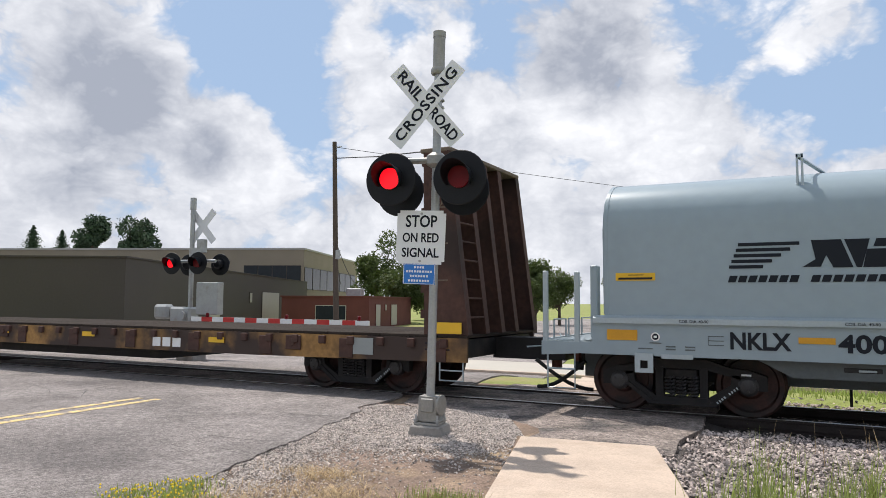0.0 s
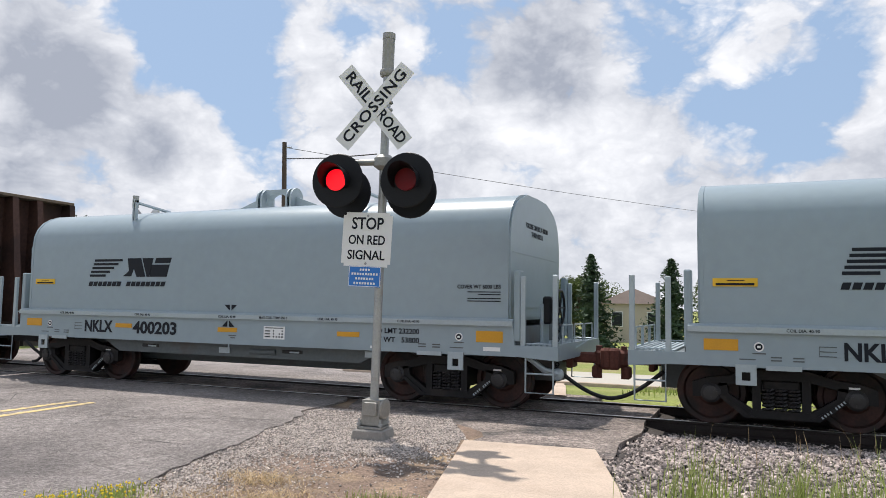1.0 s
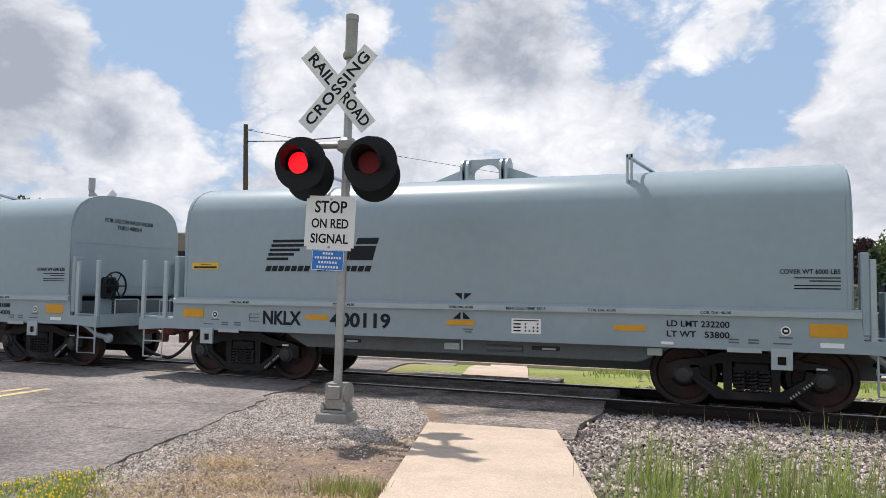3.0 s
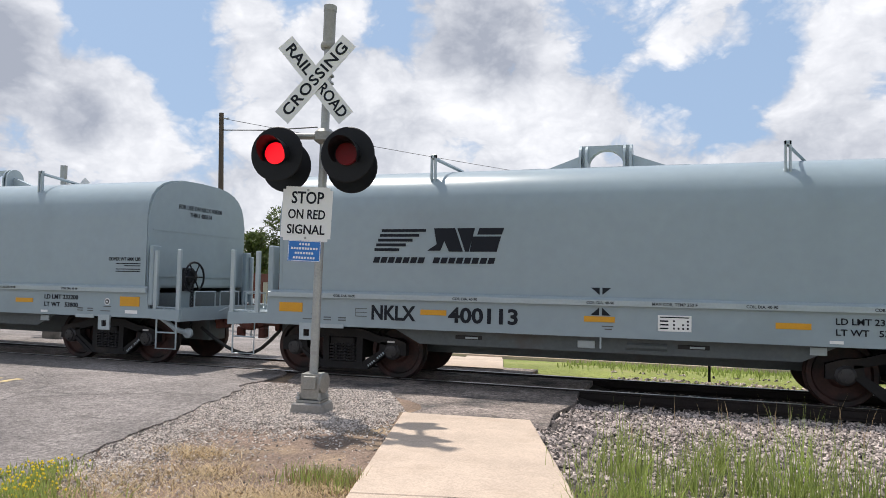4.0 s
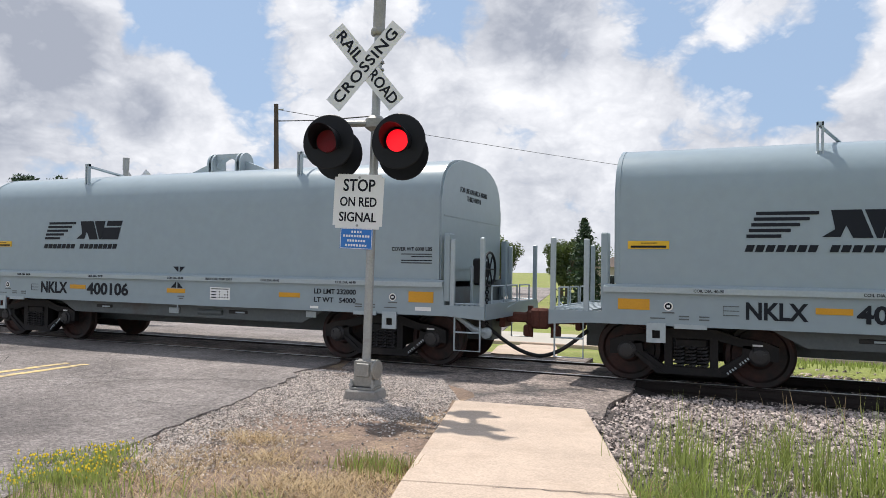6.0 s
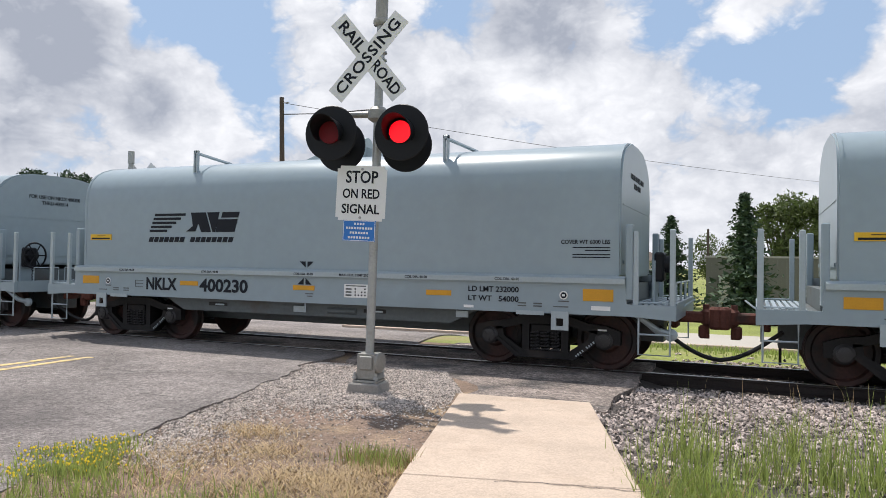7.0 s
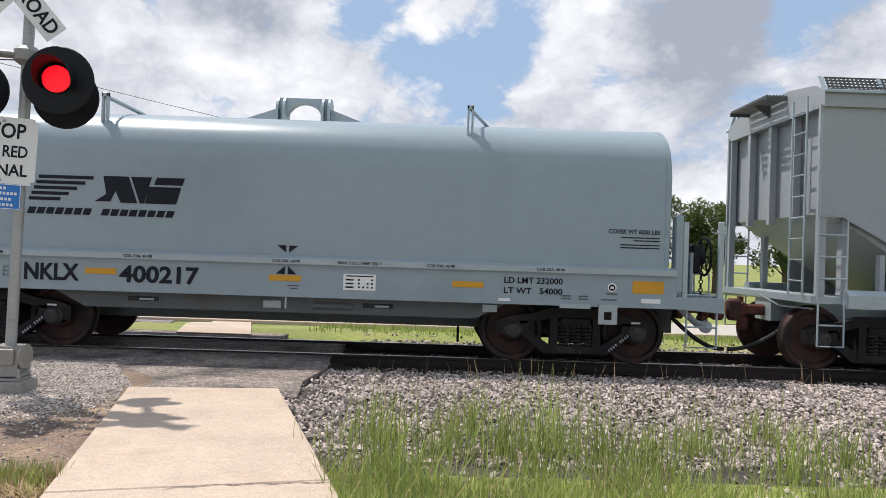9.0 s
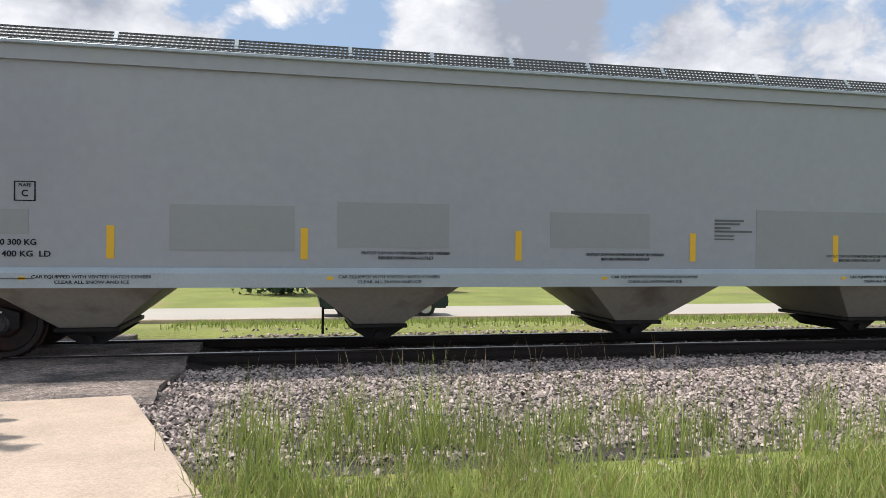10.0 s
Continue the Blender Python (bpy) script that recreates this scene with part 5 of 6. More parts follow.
def flat_car():
    """Origin at the right deck end, the deck running to -x."""
    car = thing("bulkhead_flat_car", Matrix(), "faded yellow bulkhead flatcar with a rusty brown end wall", "freight car")
    LEN = 22.0
    bm = bmesh.new()
    box(bm, (0, 0, 0), (0.13, 0.08, 0.14), bev=0.01)
    pocket = mesh_of("stake_pocket", bm, M_FLATB)
    bm = bmesh.new()
    box(bm, (0, 0, 0), (0.28, 0.03, 0.34), bev=0.01)
    plate = mesh_of("tie_plate", bm, M_FLATB)
    for s in (-1, 1):
        bm = bmesh.new()
        prism(bm, [(0, 0.64), (0, 1.02), (-LEN, 1.02), (-LEN, 0.64), (-LEN + 4.5, 0.60), (-4.5, 0.60)], 1, s * 1.48, s * 1.54)
        part("side_sill", bm, M_FLATY, car)
        for k in range(36):
            piece("stake_pocket", pocket, car, (-0.4 - 0.6 * k, s * 1.56, 0.93))
            if k % 3 == 0:
                piece("tie_plate", plate, car, (-0.5 - 0.6 * k, s * 1.555, 0.80))
    bm = bmesh.new()
    box(bm, (0, 0, 0), (0.53, 3.04, 0.05), bev=0.006)
    board = mesh_of("deck_board", bm, M_DECK)
    for k in range(40):
        piece("deck_board", board, car, (-0.27 - 0.545 * k, 0, 1.045))
    bm = bmesh.new()
    prism(bm, [(-LEN + 5, 0.66), (-LEN + 7.5, 0.36), (-7.5, 0.36), (-5.0, 0.66)], 1, -0.9, 0.9)
    box(bm, (-LEN / 2, 0, 0.85), (LEN - 0.1, 2.8, 0.3))
    box(bm, (0.55, 0, 0.82), (1.3, 0.5, 0.36))
    part("underframe", bm, M_TRUCK, car)
    bogie(car, -2.45, 0.864), bogie(car, -LEN + 2.45, 0.864)
    coupler(car, 1.05, 1, M_TRUCK), coupler(car, -LEN - 0.4, -1, M_TRUCK)
    # bulkhead: a plate with tapering side webs and ribs
    bm = bmesh.new()
    box(bm, (-0.72, 0, 2.55), (0.08, 2.9, 3.05))
    part("bulkhead_plate", bm, M_FLATB, car)
    for yy in (-1.48, -0.78, -0.1, 0.55, 1.48):
        bm = bmesh.new()
        near = abs(yy) > 1
        prism(bm, [(-0.78 if near else -0.72, 1.07), (0.02, 1.07), (-0.36, 4.08), (-0.82 if near else -0.72, 4.08)], 1, yy - 0.04, yy + 0.04)
        part("web", bm, M_FLATB, car)
        bm = bmesh.new()
        q = math.atan2(0.38, 3.01)
        box(bm, (-0.16, yy, 2.58), (0.02, 0.16, 3.03), rot=Matrix.Rotation(-q, 3, "Y"))
        part("flange", bm, M_FLATB, car)
    bm = bmesh.new()
    box(bm, (-0.60, 0, 4.11), (0.56, 3.06, 0.07), bev=0.01)
    part("cap", bm, M_TIMBER, car, "weathered pale top cap")
    for k in range(9):
        z = 1.35 + 0.31 * k
        bm = bmesh.new()
        rod(bm, (0.02 - 0.13 * (z - 1.07), -1.42, z), (0.02 - 0.13 * (z - 1.07), -0.84, z), 0.016, seg=6)
        part("rung", bm, M_FLATB, car)
    for k in range(7):
        bm = bmesh.new()
        box(bm, (-0.80, -1.50, 1.4 + 0.42 * k), (0.10, 0.05, 0.14))
        part("side_cleat", bm, M_FLATB, car)
    # seams and a hook welded on the near web
    for z in (1.95, 2.55, 3.15):
        bm = bmesh.new()
        box(bm, (-0.50, -1.527, z), (0.30, 0.012, 0.025))
        part("weld_seam", bm, M_TIMBER, car)
    bm = bmesh.new()
    tube(bm, [(-0.60, -1.54, 3.45), (-0.60, -1.54, 3.20), (-0.52, -1.54, 3.14), (-0.46, -1.54, 3.20), (-0.46, -1.54, 3.30)], 0.016, 6)
    part("hook", bm, M_TIMBER, car, "pale worn steel hook")
    y = -1.545
    bars("amber_tape", car, [(-0.55, -0.08, 1.09, 1.27), (-5.5, -5.1, 0.80, 0.90), (-9.2, -8.8, 0.82, 0.92), (-12.2, -11.8, 0.82, 0.92)], M_YEL2, y - 0.02, "yellow reflective tape")
    bars("mark_bar", car, [(-7.05 + 0.28 * i, -7.05 + 0.28 * i + 0.22, 0.68, 0.86) for i in range(3)], M_WHITE, y)
    bars("plate", car, [(-2.25, -1.75, 0.70, 0.98)], M_PATCH, y - 0.004, "grey stencilled plate")
    bars("stencil_bar", car, [(-0.75, -0.35, 0.92, 0.94), (-0.7, -0.4, 0.87, 0.89), (-0.75, -0.3, 0.82, 0.84)], M_BLACK, y)
    for x in (-3.45, -12.0):
        bm = bmesh.new()
        box(bm, (x, y - 0.01, 0.86), (0.34, 0.03, 0.26), bev=0.01)
        lathe(bm, [(0.055, 0.0), (0.055, 0.03)], (x, y - 0.02, 0.86), (0, -1, 0), 12)
        part("tie_down", bm, M_FLATB, car)
    stirrup(car, -0.5, -0.08, -1.5, 0.66, 0.34, M_CARLT)
    return car


COILS = build_coil_cars()
HOPPER = hopper_car()
FLAT = flat_car()


# ---- crossing signals ----
def lamp_head(sig, x, z, y, facing, lit_first):
    """A round black background with a hooded red lens; its disc turns between the lit and the unlit face."""
    f = facing
    bm = bmesh.new()
    lathe(bm, [(0.315, 0.0), (0.325, 0.012), (0.315, 0.025), (0.13, 0.03)], (x, y, z), (0, f, 0), 32)
    back = part("background", bm, M_LAMPB, sig, "round matt black backplate", smooth=True)
    bm = bmesh.new()
    lathe(bm, [(0.10, -0.16), (0.135, -0.13), (0.15, -0.02), (0.15, 0.0)], (x, y, z), (0, f, 0), 20)
    part("lamp_case", bm, M_LAMPB, back, smooth=True)
    bm = bmesh.new()
    n, pts = 22, []
    for i in range(n + 1):
        a = radians(-35) + radians(250) * i / n
        c, s = math.cos(a), math.sin(a)
        d = 0.31 * max(0.10, 0.5 + 0.5 * s) ** 0.7
        pts.append(((x + 0.158 * c, y + f * 0.02, z + 0.158 * s), (x + 0.172 * c, y + f * (0.02 + d), z + 0.172 * s)))
    for (a0, b0), (a1, b1) in zip(pts, pts[1:]):
        bm.faces.new([bm.verts.new(p) for p in (a0, a1, b1, b0)])
    bmesh.ops.remove_doubles(bm, verts=bm.verts, dist=1e-5)
    bmesh.ops.solidify(bm, geom=bm.faces[:], thickness=0.006)
    part("hood", bm, M_LAMPB, back, "black visor hood", smooth=True)
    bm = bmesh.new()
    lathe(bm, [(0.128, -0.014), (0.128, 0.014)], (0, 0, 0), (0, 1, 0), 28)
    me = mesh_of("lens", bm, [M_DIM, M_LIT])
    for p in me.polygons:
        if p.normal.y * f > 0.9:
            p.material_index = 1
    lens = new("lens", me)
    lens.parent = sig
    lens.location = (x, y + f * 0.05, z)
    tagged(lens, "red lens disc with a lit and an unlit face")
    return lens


def crossbuck(sig, y, z, blank=False, x=-0.04):
    for k, (txt, a) in enumerate((("RAIL  ROAD", -49), ("CROSSING", 49))):
        bm = bmesh.new()
        box(bm, (0, 0, 0), (1.22, 0.004, 0.225))
        b = part("blade", bm, M_SIGN, sig)
        b.matrix_basis = Matrix.Translation((x, y - 0.006 * k, z)) @ Matrix.Rotation(radians(-a), 4, "Y")
        if not blank:
            for t, c, w in ((("RAIL", -0.33, 0.42), ("ROAD", 0.335, 0.47)) if k == 0 else (("CROSSING", 0.0, 1.08),)):
                lettering("letters", t, 0.185, M_BLACK, b, Matrix.Translation((c, -0.004, 0)) @ FACE, width=w, spacing=1.1 if k else 1.0)


def near_signal():
    sig = thing("crossing_signal", Matrix.Translation((-4.11, 7.62, 0.0)) @ Matrix.Rotation(radians(1.15), 4, "Y") @ Matrix.Rotation(radians(9), 4, "Z"), "galvanised crossing signal with crossbuck and twin red flashing lamps", "railway signal")
    bm = bmesh.new()
    prism(bm, [(-0.225, -0.06), (0.225, -0.06), (0.18, 0.13), (-0.18, 0.13)], 1, -0.20, 0.20)
    bmesh.ops.bevel(bm, geom=bm.edges[:], offset=0.015, segments=1, affect="EDGES")
    part("footing", bm, M_CONC2, sig, "weathered concrete footing")
    bm = bmesh.new()
    box(bm, (0, 0, 0.145), (0.30, 0.30, 0.03), bev=0.006)
    prism(bm, [(-0.15, 0.17), (0.15, 0.17), (0.11, 0.24), (0.11, 0.46), (-0.11, 0.46), (-0.11, 0.24)], 1, -0.11, 0.11)
    lathe(bm, [(0.10, 0.0), (0.12, 0.01), (0.12, 0.03), (0.09, 0.04)], (0.12, -0.02, 0.36), (1, -0.2, 0), 16)
    box(bm, (0, -0.12, 0.36), (0.16, 0.03, 0.16), bev=0.01)
    part("base_casting", bm, M_ALU, sig)
    for bx in (-0.13, 0.13):
        for by in (-0.13, 0.13):
            bm = bmesh.new()
            rod(bm, (bx, by, 0.14), (bx, by, 0.25), 0.014, seg=6), rod(bm, (bx, by, 0.172), (bx, by, 0.20), 0.028, seg=6)
            part("anchor_bolt", bm, M_GALV, sig)
    bm = bmesh.new()
    rod(bm, (0, 0, 0.44), (0, 0, 4.60), 0.051, seg=24)
    part("mast", bm, M_GALV, sig, smooth=True)
    bm = bmesh.new()
    rod(bm, (0, 0, 4.36), (0, 0, 4.83), 0.073, seg=24), lathe(bm, [(0.085, 0), (0.095, 0.02), (0.095, 0.06), (0.085, 0.08)], (0, 0, 4.33), (0, 0, 1), 20)
    rod(bm, (0, 0, 4.79), (0, 0, 4.86), 0.078, seg=24)
    part("bell_cap", bm, M_ALU, sig, smooth=True)
    crossbuck(sig, -0.09, 3.94, x=-0.115)
    bm = bmesh.new()
    box(bm, (-0.03, -0.06, 3.94), (0.16, 0.06, 0.22), bev=0.01)
    ring(bm, (0, 0, 3.92), (0, 0, 1), 0.066, 0.018, 16, 5), ring(bm, (0, 0, 4.01), (0, 0, 1), 0.066, 0.018, 16, 5)
    part("blade_clamp", bm, M_GALV, sig)
    # cross arm
    bm = bmesh.new()
    lathe(bm, [(0.06, -0.09), (0.12, -0.05), (0.12, 0.05), (0.08, 0.09)], (0, 0, 3.27), (0, 0, 1), 18)
    rod(bm, (-0.50, -0.03, 3.27), (0.44, -0.03, 3.27), 0.038, seg=12)
    for s in (-1, 1):
        rod(bm, (s * 0.43 - 0.06, -0.03, 3.27), (s * 0.43 - 0.06, -0.03, 3.10), 0.03, seg=10)
    part("cross_arm", bm, M_ALU, sig, smooth=True)
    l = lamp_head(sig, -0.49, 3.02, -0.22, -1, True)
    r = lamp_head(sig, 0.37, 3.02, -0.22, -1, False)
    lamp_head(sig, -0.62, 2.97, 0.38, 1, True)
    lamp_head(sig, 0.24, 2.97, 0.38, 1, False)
    bm = bmesh.new()
    for s in (-1, 1):
        rod(bm, (s * 0.43 - 0.06, -0.1, 3.04), (s * 0.43 - 0.17, 0.32, 3.0), 0.04, seg=10)
    part("lamp_arm", bm, M_ALU, sig)
    # signs
    bm = bmesh.new()
    box(bm, (0, 0, 0), (0.62, 0.003, 0.645))
    es = [e for e in bm.edges if abs(e.verts[0].co.y - e.verts[1].co.y) > 0.001]
    bmesh.ops.bevel(bm, geom=es, offset=0.035, segments=4, affect="EDGES")
    s1 = part("stop_sign", bm, M_SIGN, sig, "white plate lettered STOP ON RED SIGNAL")
    s1.matrix_basis = pose(-0.15, -0.075, 2.335, 0, 1.2, 0)
    for t, z, w, sz in (("STOP", 0.185, 0.40, 0.20), ("ON RED", -0.01, 0.46, 0.155), ("SIGNAL", -0.19, 0.47, 0.155)):
        lettering("letters", t, sz, M_BLACK, s1, Matrix.Translation((0, -0.003, z)) @ FACE, width=w)
    for z in (0.285, -0.285):
        bm = bmesh.new()
        lathe(bm, [(0.016, 0), (0.012, 0.012)], (0, -0.002, z), (0, -1, 0), 10)
        part("bolt", bm, M_GALV, s1)
    bm = bmesh.new()
    box(bm, (0, 0, 0), (0.405, 0.003, 0.245), bev=0)
    s2 = part("notice", bm, M_BLUE, sig, "small blue notice plate with white lines")
    s2.matrix_basis = pose(-0.16, -0.075, 1.895, 0, 1.0, 0)
    bm = bmesh.new()
    for x0, x1, z in ((-0.07, 0.07, 0.08), (-0.17, 0.17, 0.03), (-0.12, 0.12, -0.025), (-0.14, 0.14, -0.08)):
        n = int((x1 - x0) / 0.034)
        for k in range(n):
            box(bm, (x0 + (k + 0.5) * (x1 - x0) / n, -0.003, z), (0.022, 0.002, 0.026))
    tagged(part("notice_bars", bm, M_WHITE, s2), kind="stuff")
    bm = bmesh.new()
    for a, b, c, d in ((0, 0.116, 0.385, 0.006), (0, -0.116, 0.385, 0.006), (-0.195, 0, 0.006, 0.23), (0.195, 0, 0.006, 0.23)):
        box(bm, (a, -0.003, b), (c, 0.002, d))
    part("notice_border", bm, M_WHITE, s2)
    return l, r


def far_signal():
    sig = thing("gate_signal", Matrix.Translation((-16.5, 15.6, base(15.6))) @ Matrix.Rotation(radians(8), 4, "Z"), "silver crossing signal with a lowered red and white gate arm", "railway signal")
    bm = bmesh.new()
    rod(bm, (0, 0, 0), (0, 0, 4.72), 0.07, seg=16), rod(bm, (0, 0, 4.4), (0, 0, 4.75), 0.09, seg=16)
    part("mast", bm, M_GALV, sig, smooth=True)
    crossbuck(sig, 0.12, 3.9, True, 0.27)
    bm = bmesh.new()
    rod(bm, (-0.65, 0, 2.85), (0.85, 0, 2.85), 0.05, seg=10), box(bm, (0.35, 0, 3.3), (0.25, 0.2, 0.4), bev=0.02), box(bm, (0.12, 0, 3.1), (0.3, 0.22, 0.3), bev=0.02)
    part("cross_arm", bm, M_GALV, sig)
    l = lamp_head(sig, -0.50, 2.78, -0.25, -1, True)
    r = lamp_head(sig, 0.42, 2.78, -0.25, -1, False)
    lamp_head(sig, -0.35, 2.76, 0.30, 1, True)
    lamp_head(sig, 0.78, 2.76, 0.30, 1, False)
    bm = bmesh.new()
    box(bm, (-0.25, 0.05, 1.15), (0.75, 0.45, 0.7), bev=0.06), box(bm, (-0.95, 0, 1.35), (0.55, 0.35, 0.45), bev=0.08), box(bm, (0.68, 0, 1.75), (0.75, 0.3, 0.95), bev=0.02)
    lathe(bm, [(0.12, 0), (0.12, 0.08)], (-0.1, -0.2, 1.25), (0, -1, 0), 14)
    part("gate_machine", bm, M_GALV, sig, "grey gate mechanism and counterweight")
    arm = new("gate_arm")
    arm.parent = sig
    arm.matrix_basis = pose(0.3, -0.3, 1.16, 0, 0.3, -6)
    for k in range(15):
        bm = bmesh.new()
        box(bm, (0.2 + 0.4 * k, 0, 0), (0.4, 0.05, 0.13))
        part("stripe", bm, M_REDP if k % 2 else M_WHITE, arm)
    for k in (0.6, 3.4, 5.7):
        bm = bmesh.new()
        lathe(bm, [(0.05, 0), (0.05, 0.10), (0.03, 0.12)], (k, 0, 0.06), (0, 0, 1), 10)
        part("arm_lamp", bm, M_DIM, arm)
    return l, r


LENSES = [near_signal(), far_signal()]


# ---- beyond the track ----
def fir(x, y, h, w, seed, label="tall dark green conifer with drooping tiers"):
    rr = random.Random(seed)
    t = thing("conifer", pose(x, y, ground_z(x, y)), label, "tree", "conifers beyond the track")
    bm = bmesh.new()
    rod(bm, (0, 0, -0.1), (0, 0, h * 0.97), 0.05 * h ** 0.6, 0.01, seg=8)
    part("trunk", bm, M_BARK, t)
    verts, faces = [], []
    z = h * 0.08
    while z < h:
        r = 1.45 * w * (1 - z / h) ** 0.85 + 0.12
        for b in range(15):
            a, rl = rr.uniform(0, 6.28), r * rr.uniform(0.6, 1.15)
            for k in range(9):
                f = (k + rr.random()) / 9
                cx, cy = math.cos(a) * rl * f, math.sin(a) * rl * f
                cz = z - 0.22 * rl * f + rr.uniform(-0.06, 0.10)
                s = 0.13 + 0.16 * r * (1.1 - f)
                o = len(verts)
                for _ in range(3):
                    verts.append((cx + rr.uniform(-s, s), cy + rr.uniform(-s, s), cz + rr.uniform(-s * 0.7, s * 0.7)))
                faces.append((o, o + 1, o + 2))
        z += 0.20 + 0.02 * h * (1 - z / h)
    c = new("crown", from_arrays("crown", verts, faces, M_NEEDLE))
    c.parent = t


def leafy(x, y, h, w, seed, material=None, label="full leafy green tree"):
    rr = random.Random(seed)
    t = thing("tree", pose(x, y, ground_z(x, y)), label, "tree", "leafy trees beyond the track")
    bm = bmesh.new()
    rod(bm, (0, 0, -0.1), (0, 0, h * 0.5), 0.035 * h, 0.02 * h, seg=8)
    lobes = []
    for k in range(15):
        a, e = rr.uniform(0, 6.28), rr.uniform(0.35, 0.92)
        q = (math.cos(a) * w * rr.uniform(0.2, 0.75), math.sin(a) * w * rr.uniform(0.2, 0.75), h * e)
        lobes.append((q, w * rr.uniform(0.26, 0.46)))
        rod(bm, (0, 0, h * rr.uniform(0.2, 0.45)), q, 0.012 * h, 0.004 * h, seg=5)
    part("trunk", bm, M_BARK, t)
    verts, faces = [], []
    for (cx, cy, cz), r in lobes:
        for _ in range(520):
            v = Vector((rr.gauss(0, 1), rr.gauss(0, 1), rr.gauss(0, 0.8))).normalized() * r * rr.uniform(0.55, 1.12)
            p = Vector((cx, cy, cz)) + v
            s = 0.05 + 0.020 * h
            o = len(verts)
            for _ in range(3):
                verts.append((p.x + rr.uniform(-s, s), p.y + rr.uniform(-s, s), p.z + rr.uniform(-s, s)))
            faces.append((o, o + 1, o + 2))
    c = new("crown", from_arrays("crown", verts, faces, material or M_LEAF))
    c.parent = t


def building(name, x, y, rot, w, d, h, wall, label, category, z=-1.2, trim=0.25, trim_mat=None):
    """A flat-roofed block: origin at its near right corner, running w to the local left and d to the back."""
    b = thing(name, Matrix.Translation((x, y, z)) @ Matrix.Rotation(rot, 4, "Z"), label, category)
    bm = bmesh.new()
    box(bm, (-w / 2, d / 2, h / 2), (w, d, h))
    part("wall", bm, wall, b)
    bm = bmesh.new()
    box(bm, (-w / 2, d / 2, h + trim / 2), (w + 0.2, d + 0.2, trim))
    part("roof_edge", bm, trim_mat or M_ROOF, b)
    return b


def pane_row(b, pts, face, size, frame_mat=M_OLIVE):
    """Windows or doors proud of a wall; face is 'front' (y = 0) or 'side' (x = 0)."""
    for name, p, z, w, h, m in pts:
        bm = bmesh.new()
        if face == "front":
            box(bm, (p, -0.03, z), (w + 0.14, 0.06, h + 0.14))
        else:
            box(bm, (0.03, p, z), (0.06, w + 0.14, h + 0.14))
        fr = part(name, bm, frame_mat, b)
        bm = bmesh.new()
        if face == "front":
            box(bm, (p, -0.07, z), (w, 0.03, h))
        else:
            box(bm, (0.07, p, z), (0.03, w, h))
        part("pane" if m == M_GLASSD else "leaf", bm, m, fr)


